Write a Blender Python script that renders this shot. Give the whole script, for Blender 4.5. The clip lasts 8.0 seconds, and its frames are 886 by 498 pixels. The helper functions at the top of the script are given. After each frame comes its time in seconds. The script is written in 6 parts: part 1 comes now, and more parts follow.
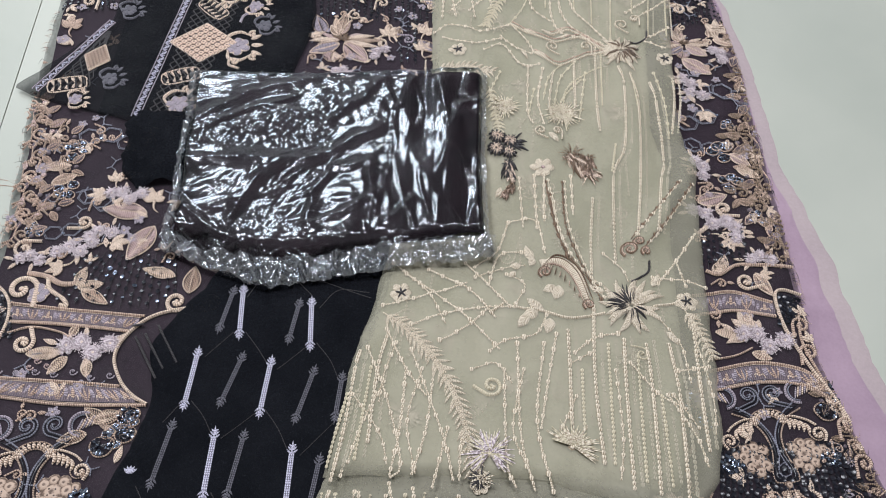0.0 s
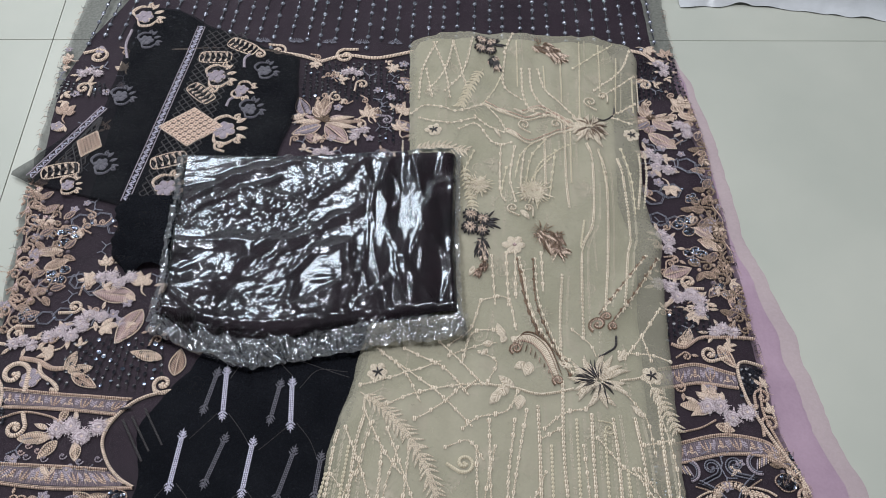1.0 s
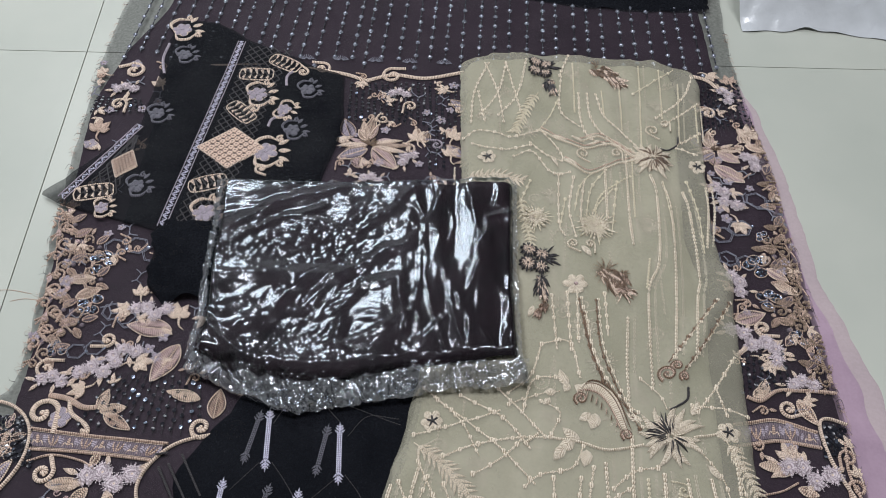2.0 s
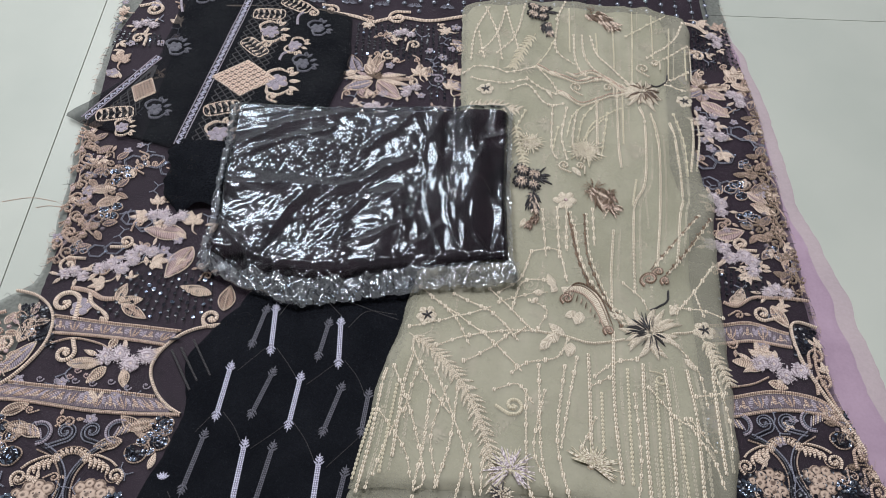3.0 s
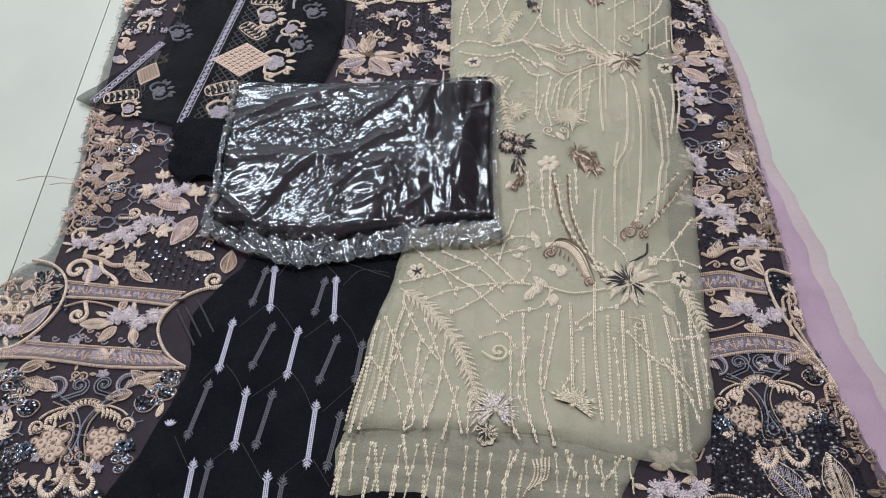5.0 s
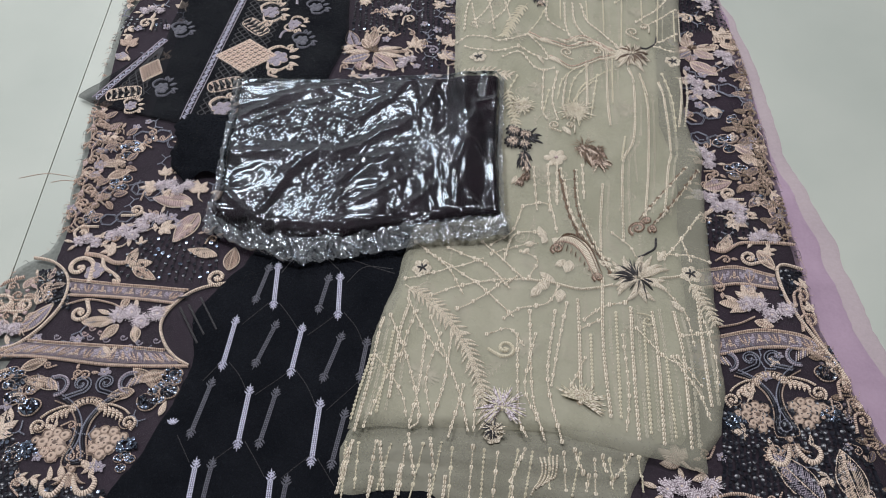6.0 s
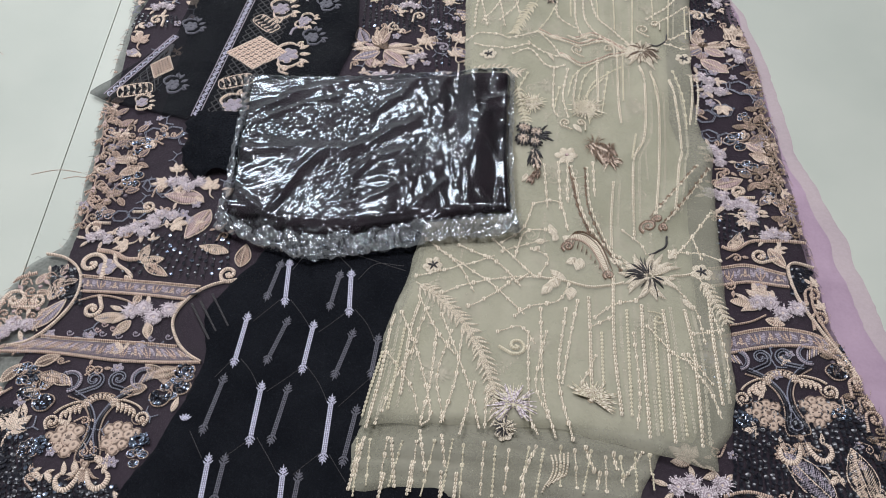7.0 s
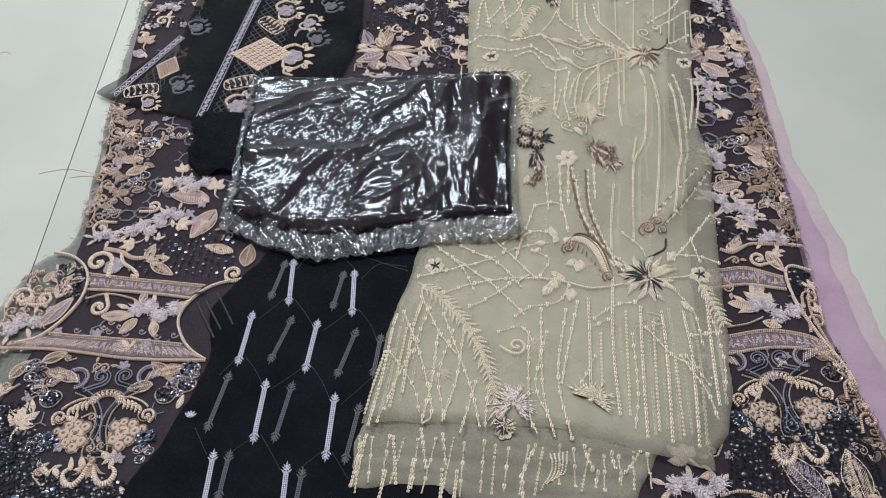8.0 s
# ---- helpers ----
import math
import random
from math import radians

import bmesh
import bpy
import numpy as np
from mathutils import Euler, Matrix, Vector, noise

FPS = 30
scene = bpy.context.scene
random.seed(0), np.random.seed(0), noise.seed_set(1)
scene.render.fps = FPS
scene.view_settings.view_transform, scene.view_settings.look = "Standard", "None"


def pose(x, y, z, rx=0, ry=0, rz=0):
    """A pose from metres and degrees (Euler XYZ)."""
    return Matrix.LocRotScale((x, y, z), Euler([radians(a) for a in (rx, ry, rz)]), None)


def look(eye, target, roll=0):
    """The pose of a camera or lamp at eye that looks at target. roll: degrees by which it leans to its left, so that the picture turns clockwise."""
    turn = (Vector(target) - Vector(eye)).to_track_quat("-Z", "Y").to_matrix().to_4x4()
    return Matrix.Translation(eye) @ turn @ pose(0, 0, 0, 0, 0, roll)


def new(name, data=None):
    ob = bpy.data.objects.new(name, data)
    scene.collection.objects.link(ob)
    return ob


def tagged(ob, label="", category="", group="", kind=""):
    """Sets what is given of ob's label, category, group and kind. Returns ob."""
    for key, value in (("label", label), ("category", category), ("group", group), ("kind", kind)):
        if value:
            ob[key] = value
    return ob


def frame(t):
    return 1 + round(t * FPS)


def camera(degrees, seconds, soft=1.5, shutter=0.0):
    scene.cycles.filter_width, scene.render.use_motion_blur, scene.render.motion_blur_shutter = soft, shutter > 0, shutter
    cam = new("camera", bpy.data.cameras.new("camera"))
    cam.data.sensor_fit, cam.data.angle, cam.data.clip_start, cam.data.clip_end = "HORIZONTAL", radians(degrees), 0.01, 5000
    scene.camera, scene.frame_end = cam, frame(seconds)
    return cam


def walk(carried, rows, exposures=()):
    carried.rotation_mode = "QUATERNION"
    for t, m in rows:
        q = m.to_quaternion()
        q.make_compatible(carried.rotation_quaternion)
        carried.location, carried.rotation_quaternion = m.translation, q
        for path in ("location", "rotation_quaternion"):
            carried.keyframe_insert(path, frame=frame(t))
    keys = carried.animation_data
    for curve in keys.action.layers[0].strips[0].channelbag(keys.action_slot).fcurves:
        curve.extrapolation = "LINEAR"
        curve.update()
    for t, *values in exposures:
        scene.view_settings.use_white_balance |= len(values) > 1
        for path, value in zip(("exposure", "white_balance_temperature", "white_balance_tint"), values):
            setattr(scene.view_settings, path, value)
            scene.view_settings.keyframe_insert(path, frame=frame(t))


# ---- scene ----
cam = camera(56.8, 8.0, soft=0.6)
PATH = [
    (0, (0.047, -0.476, 0.819), (0.028, 0.652, -0.832), 2.7),
    (0.5, (0.096, -0.486, 0.883), (0.076, 0.679, -0.742), 2.1),
    (1, (0.077, -0.457, 0.886), (0.051, 0.743, -0.714), 1.5),
    (1.5, (0.03, -0.411, 0.872), (-0.004, 0.797, -0.722), 1.9),
    (1.7, (0.015, -0.391, 0.859), (-0.025, 0.821, -0.731), 2.0),
    (2.8, (0.016, -0.466, 0.841), (-0.052, 0.759, -0.739), 2.1),
    (3, (0.04, -0.525, 0.83), (-0.031, 0.704, -0.746), 2.2),
    (3.5, (0.074, -0.581, 0.849), (-0.013, 0.651, -0.724), 1.4),
    (4, (0.088, -0.596, 0.85), (-0.015, 0.634, -0.724), 0.2),
    (4.5, (0.084, -0.596, 0.845), (-0.028, 0.634, -0.728), -0.6),
    (6, (0.085, -0.592, 0.824), (-0.049, 0.638, -0.747), -1.9),
    (6.5, (0.086, -0.585, 0.818), (-0.058, 0.64, -0.755), -2.3),
    (7, (0.078, -0.592, 0.827), (-0.068, 0.629, -0.751), -2.2),
    (7.5, (0.08, -0.599, 0.833), (-0.066, 0.62, -0.746), -2.1),
    (8, (0.078, -0.598, 0.84), (-0.071, 0.619, -0.74), -2.0),
]
walk(cam, [(t, look(eye, target, roll)) for t, eye, target, roll in PATH],
     exposures=[(0, -0.04), (0.5, -0.13), (1, -0.27), (1.5, -0.29), (2.8, -0.19), (3.5, -0.13), (4.5, -0.11), (5.8, -0.22), (6, -0.27), (6.3, -0.2), (6.5, 0.05), (7, -0.09), (8, -0.13)])

# ---- world and light ----
world = bpy.data.worlds.new("world")
scene.world = world
world.use_nodes = True
world.node_tree.nodes["Background"].inputs[0].default_value = (0.8, 0.9, 1.0, 1)
world.node_tree.nodes["Background"].inputs[1].default_value = 0.05


def panel_lamp(x, y, w, d, strength, colour):
    """The light of one ceiling panel."""
    lamp = bpy.data.lights.new("panel_lamp", "AREA")
    lamp.shape, lamp.size, lamp.size_y, lamp.color = "RECTANGLE", w, d, colour
    lamp.energy = math.pi * w * d * strength
    new("panel_lamp", lamp).location = (x, y, 2.85)


WHITE, COOL = (0.91, 0.925, 1.0), (0.84, 0.92, 1.0)
PANELS = [(-1.3, 0.3, 0.9, 0.45, 40.0, WHITE), (0.35, 0.2, 0.9, 0.45, 40.0, WHITE), (-1.5, 2.75, 1.1, 0.8, 26.0, COOL), (-0.75, 3.6, 1.2, 0.10, 40.0, WHITE), (-0.95, 1.9, 0.12, 0.9, 40.0, WHITE)]
for panel in PANELS:
    panel_lamp(*panel)


# ---- materials ----
def nodes_of(name):
    m = bpy.data.materials.new(name)
    m.use_nodes = True
    nt = m.node_tree
    return m, nt, nt.nodes["Principled BSDF"]


def add(nt, kind, **values):
    n = nt.nodes.new(kind)
    for k, v in values.items():
        n.inputs[k].default_value = v
    return n


def ramp(nt, fac, a, b, lo=0.3, hi=0.7):
    r = nt.nodes.new("ShaderNodeValToRGB")
    r.color_ramp.elements[0].position, r.color_ramp.elements[1].position = lo, hi
    r.color_ramp.elements[0].color, r.color_ramp.elements[1].color = (*a, 1), (*b, 1)
    nt.links.new(fac, r.inputs[0])
    return r.outputs[0]


def bump(nt, p, height, strength, distance):
    b = add(nt, "ShaderNodeBump", Strength=strength, Distance=distance)
    nt.links.new(height, b.inputs["Height"])
    nt.links.new(b.outputs[0], p.inputs["Normal"])


def noise_of(nt, scale, detail=4.0, rough=0.55, stretch=(1, 1, 1), turn=0.0):
    co = nt.nodes.new("ShaderNodeTexCoord")
    mp = nt.nodes.new("ShaderNodeMapping")
    mp.inputs["Scale"].default_value = stretch
    mp.inputs["Rotation"].default_value = (0, 0, turn)
    n = add(nt, "ShaderNodeTexNoise", Scale=scale, Detail=detail, Roughness=rough)
    nt.links.new(co.outputs["Object"], mp.inputs[0])
    nt.links.new(mp.outputs[0], n.inputs["Vector"])
    return n.outputs["Fac"]


def surface(name, a, b, scale, rough=0.6, spec=0.3, bump_scale=0, bump_h=0.001, stretch=(1, 1, 1), metal=0.0):
    m, nt, p = nodes_of(name)
    nt.links.new(ramp(nt, noise_of(nt, scale, stretch=stretch), a, b), p.inputs["Base Color"])
    p.inputs["Roughness"].default_value, p.inputs["Specular IOR Level"].default_value = rough, spec
    p.inputs["Metallic"].default_value = metal
    if bump_scale:
        bump(nt, p, noise_of(nt, bump_scale, 3, stretch=stretch), 0.5, bump_h)
    return m


def sheer(name, a, b, cover, scale=30.0, rough=0.75, weave=700.0, vary=0.12):
    """Net or chiffon: a fine open weave that lets part of the light through."""
    m, nt, p = nodes_of(name)
    nt.links.new(ramp(nt, noise_of(nt, scale, 5), a, b), p.inputs["Base Color"])
    p.inputs["Roughness"].default_value, p.inputs["Specular IOR Level"].default_value = rough, 0.04
    p.inputs["Sheen Weight"].default_value, p.inputs["Sheen Roughness"].default_value = 0.03, 0.4
    bump(nt, p, noise_of(nt, weave, 2), 0.35, 0.0006)
    tr = nt.nodes.new("ShaderNodeBsdfTransparent")
    mix = nt.nodes.new("ShaderNodeMixShader")
    lo, hi = cover - vary, min(1.0, cover + vary)
    open_weave = ramp(nt, noise_of(nt, 260.0, 3), (lo,) * 3, (hi,) * 3)
    nt.links.new(open_weave, mix.inputs[0])
    nt.links.new(tr.outputs[0], mix.inputs[1])
    nt.links.new(p.outputs[0], mix.inputs[2])
    nt.links.new(mix.outputs[0], nt.nodes["Material Output"].inputs[0])
    return m


def thread(name, light, dark, period=0.0024, rough=0.5, spec=0.35, depth=0.0012):
    """Embroidery thread: satin stitches laid side by side across the shape, the shade between them painted dark."""
    m, nt, p = nodes_of(name)
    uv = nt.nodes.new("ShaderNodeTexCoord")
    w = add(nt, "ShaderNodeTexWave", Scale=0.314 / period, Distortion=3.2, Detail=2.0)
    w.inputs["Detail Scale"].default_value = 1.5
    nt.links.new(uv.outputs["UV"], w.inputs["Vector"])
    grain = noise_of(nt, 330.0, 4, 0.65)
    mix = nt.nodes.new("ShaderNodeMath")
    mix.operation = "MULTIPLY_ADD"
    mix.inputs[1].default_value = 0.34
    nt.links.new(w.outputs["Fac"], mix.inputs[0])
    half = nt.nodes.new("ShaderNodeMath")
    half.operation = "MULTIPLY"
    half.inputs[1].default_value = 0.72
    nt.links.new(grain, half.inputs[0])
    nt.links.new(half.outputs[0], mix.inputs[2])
    # bump height also sets the colour: random grain plus groove shade painted in
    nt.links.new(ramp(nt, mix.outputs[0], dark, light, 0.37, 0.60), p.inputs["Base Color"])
    p.inputs["Roughness"].default_value, p.inputs["Specular IOR Level"].default_value = rough, spec
    p.inputs["Sheen Weight"].default_value = 0.15
    bump(nt, p, mix.outputs[0], 1.0, depth)
    return m


def film_plastic(name, low, high, rough, haze=0.0, ior=1.42, crinkle=0.0008):
    """Thin clear polythene: mostly seen through, with glossy folds."""
    m, nt, p = nodes_of(name)
    gl = add(nt, "ShaderNodeBsdfGlossy", Roughness=rough)
    gl.inputs["Color"].default_value = (0.90, 0.95, 1.0, 1)
    tr = nt.nodes.new("ShaderNodeBsdfTransparent")
    tr.inputs["Color"].default_value = (0.93, 0.93, 0.94, 1)
    fr = add(nt, "ShaderNodeFresnel", IOR=ior)
    mr = add(nt, "ShaderNodeMapRange")
    mr.inputs["To Min"].default_value, mr.inputs["To Max"].default_value = low, high
    nt.links.new(fr.outputs[0], mr.inputs["Value"])
    mix = nt.nodes.new("ShaderNodeMixShader")
    b = add(nt, "ShaderNodeBump", Strength=0.3, Distance=crinkle)
    co = nt.nodes.new("ShaderNodeTexCoord")
    folds = add(nt, "ShaderNodeTexNoise", Scale=48.0, Detail=3.0, Roughness=0.5, Distortion=0.8)
    folds.noise_type = "RIDGED_MULTIFRACTAL"
    nt.links.new(co.outputs["Object"], folds.inputs["Vector"])
    nt.links.new(folds.outputs["Fac"], b.inputs["Height"])
    for n in (gl, fr):
        nt.links.new(b.outputs[0], n.inputs["Normal"])
    nt.links.new(mr.outputs[0], mix.inputs[0])
    milky = nt.nodes.new("ShaderNodeMixShader")
    milky.inputs[0].default_value = haze
    soft = nt.nodes.new("ShaderNodeBsdfDiffuse")
    soft.inputs["Color"].default_value = (0.80, 0.80, 0.82, 1)
    nt.links.new(tr.outputs[0], milky.inputs[1])
    nt.links.new(soft.outputs[0], milky.inputs[2])
    nt.links.new(milky.outputs[0], mix.inputs[1])
    nt.links.new(gl.outputs[0], mix.inputs[2])
    nt.links.new(mix.outputs[0], nt.nodes["Material Output"].inputs[0])
    return m


TILE = surface("cream_tile", (0.375, 0.395, 0.345), (0.465, 0.475, 0.415), 2.2, 0.32, 0.4, 40.0, 0.0002)
JOINT = surface("tile_joint", (0.22, 0.21, 0.18), (0.33, 0.32, 0.28), 60.0, 0.9)
WALL = surface("white_wall", (0.52, 0.52, 0.51), (0.60, 0.60, 0.59), 3.0, 0.8)
CEIL = surface("ceiling_paint", (0.24, 0.24, 0.25), (0.29, 0.29, 0.30), 3.0, 0.9)
PANEL_FRAME = surface("lamp_frame", (0.7, 0.7, 0.7), (0.75, 0.75, 0.75), 20.0, 0.4)
DIFFUSER = surface("lamp_diffuser", (0.80, 0.80, 0.80), (0.84, 0.84, 0.84), 20.0, 0.5)
LILAC = sheer("lilac_chiffon", (0.36, 0.255, 0.325), (0.45, 0.325, 0.40), 0.82, 14.0, vary=0.03)
LILAC_EDGE = sheer("pale_lilac_chiffon", (0.50, 0.39, 0.42), (0.58, 0.46, 0.48), 0.62, 14.0, vary=0.03)
LINING = surface("plum_lining", (0.034, 0.018, 0.029), (0.064, 0.038, 0.056), 9.0, 0.62, 0.3, 600.0, 0.0004)
NET = sheer("black_net", (0.014, 0.013, 0.016), (0.030, 0.028, 0.031), 0.42, 20.0)
BLACK = sheer("black_chiffon", (0.0034, 0.0040, 0.0058), (0.0072, 0.0080, 0.0105), 0.97, 20.0, vary=0.03)
PATCH = sheer("black_organza", (0.008, 0.0085, 0.011), (0.017, 0.018, 0.020), 0.66, 20.0, vary=0.04)
CREAM = sheer("pistachio_net", (0.35, 0.335, 0.25), (0.46, 0.435, 0.34), 0.48, 14.0, vary=0.02)
CREAM_DEEP = surface("pistachio_layers", (0.27, 0.26, 0.175), (0.43, 0.40, 0.29), 16.0, 0.8, 0.2, 500.0, 0.0005)
DARK_CLOTH = surface("aubergine_cloth", (0.008, 0.006, 0.008), (0.020, 0.012, 0.016), 25.0, 0.6, 0.12, 300.0, 0.0006)
FILM = film_plastic("clear_polythene", 0.0, 1.0, 0.12, 0.0, 1.5, 0.0005)
WHITE_BAG = surface("white_polythene", (0.44, 0.46, 0.47), (0.58, 0.60, 0.62), 12.0, 0.22, 0.5, 60.0, 0.002)


# ---- builders ----
def part(name, mesh, material, parent=None, label=""):
    """Links a mesh as one object, under a thing or under a part."""
    if isinstance(mesh, bmesh.types.BMesh):
        me = bpy.data.meshes.new(name)
        mesh.to_mesh(me)
        mesh.free()
        mesh = me
    if material is not None and not mesh.materials:
        mesh.materials.append(material)
    ob = new(name, mesh)
    if parent is not None:
        ob.parent = parent
    return tagged(ob, label) if label else ob


def smooth(mesh):
    mesh.polygons.foreach_set("use_smooth", [True] * len(mesh.polygons))
    return mesh


def box(x0, x1, y0, y1, z0, z1, bevel=0.0):
    bm = bmesh.new()
    bmesh.ops.create_cube(bm, size=1, matrix=Matrix.Translation(((x0 + x1) / 2, (y0 + y1) / 2, (z0 + z1) / 2)) @ Matrix.Diagonal((x1 - x0, y1 - y0, z1 - z0, 1)))
    if bevel:
        bmesh.ops.bevel(bm, geom=bm.edges[:], offset=bevel, segments=2, affect="EDGES", profile=0.5)
    return bm


def nz(x, y, s, seed=0.0):
    return noise.noise(Vector((x * s, y * s, seed)))


def ridged(x, y, s, seed):
    return 1.0 - min(1.0, abs(nz(x, y, s, seed)) * 2.4)


def along(keys, y):
    """Smooth value at y of a curve given by a few (y, value) keys."""
    ys = [k[0] for k in keys]
    if y <= ys[0]:
        return keys[0][1]
    for (a, va), (b, vb) in zip(keys, keys[1:]):
        if y <= b:
            f = (y - a) / (b - a)
            return va + (vb - va) * f * f * (3 - 2 * f) * 0.5 + (vb - va) * f * 0.5
    return keys[-1][1]


def sheet(name, left, right, y0, y1, step, height, ragged=0.003, drop=0.003, seed=0.0, y0_wave=None, y1_wave=None):
    """A cloth lying between its left and right edges, with an uneven hem that comes down on what is beneath."""
    ny = max(4, int((y1 - y0) / step))
    wide = max(along(right, y) - along(left, y) for y in np.linspace(y0, y1, 30))
    nx = max(4, int(wide / step))
    verts, faces = [], []
    for j in range(ny + 1):
        for i in range(nx + 1):
            u, v = i / nx, j / ny
            lo = y0 + (y0_wave(u) if y0_wave else 0.0)
            hi = y1 + (y1_wave(u) if y1_wave else 0.0)
            y = lo + (hi - lo) * v
            xa = along(left, y) + ragged * nz(0, y, 28, seed + 1) + 0.4 * ragged * nz(0, y, 110, seed + 2)
            xb = along(right, y) + ragged * nz(0, y, 26, seed + 3) + 0.4 * ragged * nz(0, y, 120, seed + 4)
            x = xa + (xb - xa) * u
            y += ragged * nz(x, 0, 24, seed + 5) * (1 - abs(2 * v - 1)) ** 0 * (0.6 if 0 < j < ny else 1.0)
            edge = min(x - xa, xb - x, (y - lo), (hi - y))
            z = height(x, y) - drop * max(0.0, 1 - max(edge, 0) / 0.006) ** 2
            verts.append((x, y, z))
    for j in range(ny):
        for i in range(nx):
            a = j * (nx + 1) + i
            faces.append((a, a + 1, a + nx + 2, a + nx + 1))
    me = bpy.data.meshes.new(name)
    me.from_pydata(verts, [], faces)
    return smooth(me)


# ---- the lie of each layer ----
def h_kameez(x, y):
    z = 0.0075 + 0.0022 * nz(x, y, 5.0, 3) + 0.0008 * nz(x, y * 0.5, 22.0, 5)
    return z + 0.0035 * math.exp(-((x - 0.43 - 0.1 * max(0, 0.1 - y)) / 0.03) ** 2)


def h_black(x, y):
    return h_kameez(x, y) + 0.004 + 0.0012 * nz(x * 2 + y, y * 0.6, 14.0, 8)


def h_patch(x, y):
    return h_kameez(x, y) + 0.005 + 0.0016 * nz(x * 1.5 + y * 0.4, y * 0.5, 16.0, 9)


def h_cream_low(x, y):
    return 0.0135 + 0.0035 * nz(x * 1.6 - 0.5 * y, y * 0.8, 26.0, 12) + 0.003 * ridged(x * 0.5 + y, y * 1.6, 14.0, 11) ** 2 + sum(0.0055 * math.exp(-((y - c - 0.008 * math.sin(11 * x + k) - 0.03 * x * x) / 0.0045) ** 2) for k, c in enumerate((-0.226, -0.243, -0.262)))


def h_cream(x, y):
    z = 0.0235 + 0.0024 * nz(x, y, 6.0, 13) + 0.0044 * nz(x * 1.8 + 0.1 * y, y * 0.35, 20.0, 14) + 0.0016 * ridged(x * 1.6 + 0.5 * y, y * 0.5, 22.0, 17) ** 3 + 0.0006 * nz(x * 2, y * 0.6, 60.0, 15)
    z += 0.008 * math.exp(-((x - 0.315 - 0.55 * (y - 0.16)) / 0.013) ** 2) * math.exp(-((y - 0.16) / 0.09) ** 2)
    return z + 0.0018 * math.exp(-((x - 0.062 + 0.02 * math.sin(9 * y)) / 0.006) ** 2) * (1 if y > 0.3 else 0)


# ---- the room ----
TILE_M = 0.806
ROW_TURN, COLUMN_TURN = radians(3.4), radians(6.6)


def floor_tiles():
    base = part("floor", box(-3.4, 3.4, -2.9, 4.3, -0.05, -0.0035), JOINT)
    tagged(base, "cream glazed floor tiles with thin dark joints", "floor", kind="structure")
    bm = box(-TILE_M / 2 + 0.0006, TILE_M / 2 - 0.0006, -TILE_M / 2 + 0.0006, TILE_M / 2 - 0.0006, -0.009, 0.0, 0.0006)
    for v in bm.verts:
        u, w = v.co.x, v.co.y
        v.co.x, v.co.y = u * math.cos(ROW_TURN) - w * math.sin(COLUMN_TURN), u * math.sin(ROW_TURN) + w * math.cos(COLUMN_TURN)
    me = bpy.data.meshes.new("tile")
    bm.to_mesh(me)
    bm.free()
    me.materials.append(TILE)
    corner = Vector((-0.600, 0.605))
    for i in range(-5, 7):
        for j in range(-6, 7):
            u, v = (i + 0.5) * TILE_M, (j + 0.5) * TILE_M
            x = corner.x + u * math.cos(ROW_TURN) - v * math.sin(COLUMN_TURN)
            y = corner.y + u * math.sin(ROW_TURN) + v * math.cos(COLUMN_TURN)
            if abs(x) > 3.6 or not -3.2 < y < 4.6:
                continue
            t = new("tile", me)
            t.parent = base
            t.matrix_basis = pose(x, y, 0.0)


floor_tiles()
for nm, b in (("wall_north", (-3.4, 3.4, 4.2, 4.3)), ("wall_south", (-3.4, 3.4, -2.9, -2.8)), ("wall_west", (-3.4, -3.3, -2.8, 4.2)), ("wall_east", (3.3, 3.4, -2.8, 4.2))):
    tagged(part(nm, box(*b, -0.003, 2.9), WALL), "plain pale grey painted plaster wall", "wall", kind="structure")
tagged(part("ceiling", box(-3.4, 3.4, -2.9, 4.3, 2.9, 3.0), CEIL), "plain grey painted ceiling", "ceiling", kind="structure")


def ceiling_light(x, y, w, d):
    lamp = new("ceiling_light")
    lamp.location = (x, y, 2.9)
    tagged(lamp, "white square-edged ceiling light panel, switched on", "ceiling light", "ceiling lights")
    bm = box(-w / 2 - 0.02, w / 2 + 0.02, -d / 2 - 0.02, d / 2 + 0.02, -0.04, -0.002, 0.004)
    part("frame", bm, PANEL_FRAME, lamp)
    part("diffuser", box(-w / 2, w / 2, -d / 2, d / 2, -0.046, -0.041), DIFFUSER, lamp)
    return lamp


for lx, ly, lw, ld, *_ in PANELS:
    ceiling_light(lx, ly, lw, ld)

# ---- cloths ----
K_LEFT = [(-0.62, -0.62), (-0.30, -0.60), (-0.14, -0.56), (-0.06, -0.532), (-0.02, -0.522), (0.015, -0.49), (0.036, -0.486), (0.15, -0.504), (0.27, -0.527), (0.436, -0.549), (0.578, -0.567), (0.71, -0.572), (1.05, -0.56)]
K_RIGHT = [(-0.62, 0.60), (-0.30, 0.545), (-0.195, 0.507), (-0.116, 0.482), (-0.042, 0.463), (0.066, 0.458), (0.14, 0.455), (0.221, 0.452), (0.369, 0.444), (0.411, 0.444), (0.588, 0.424), (0.72, 0.420), (1.05, 0.43)]
L_LEFT = [(-0.62, -0.50), (-0.30, -0.50), (-0.14, -0.475), (-0.02, -0.475), (0.036, -0.478), (0.27, -0.516), (0.5, -0.548), (0.60, -0.535), (0.72, -0.50), (1.05, -0.46)]
L_RIGHT = [(-0.62, 0.585), (-0.195, 0.498), (-0.042, 0.456), (0.221, 0.446), (0.588, 0.415), (0.64, 0.39), (1.05, 0.375)]
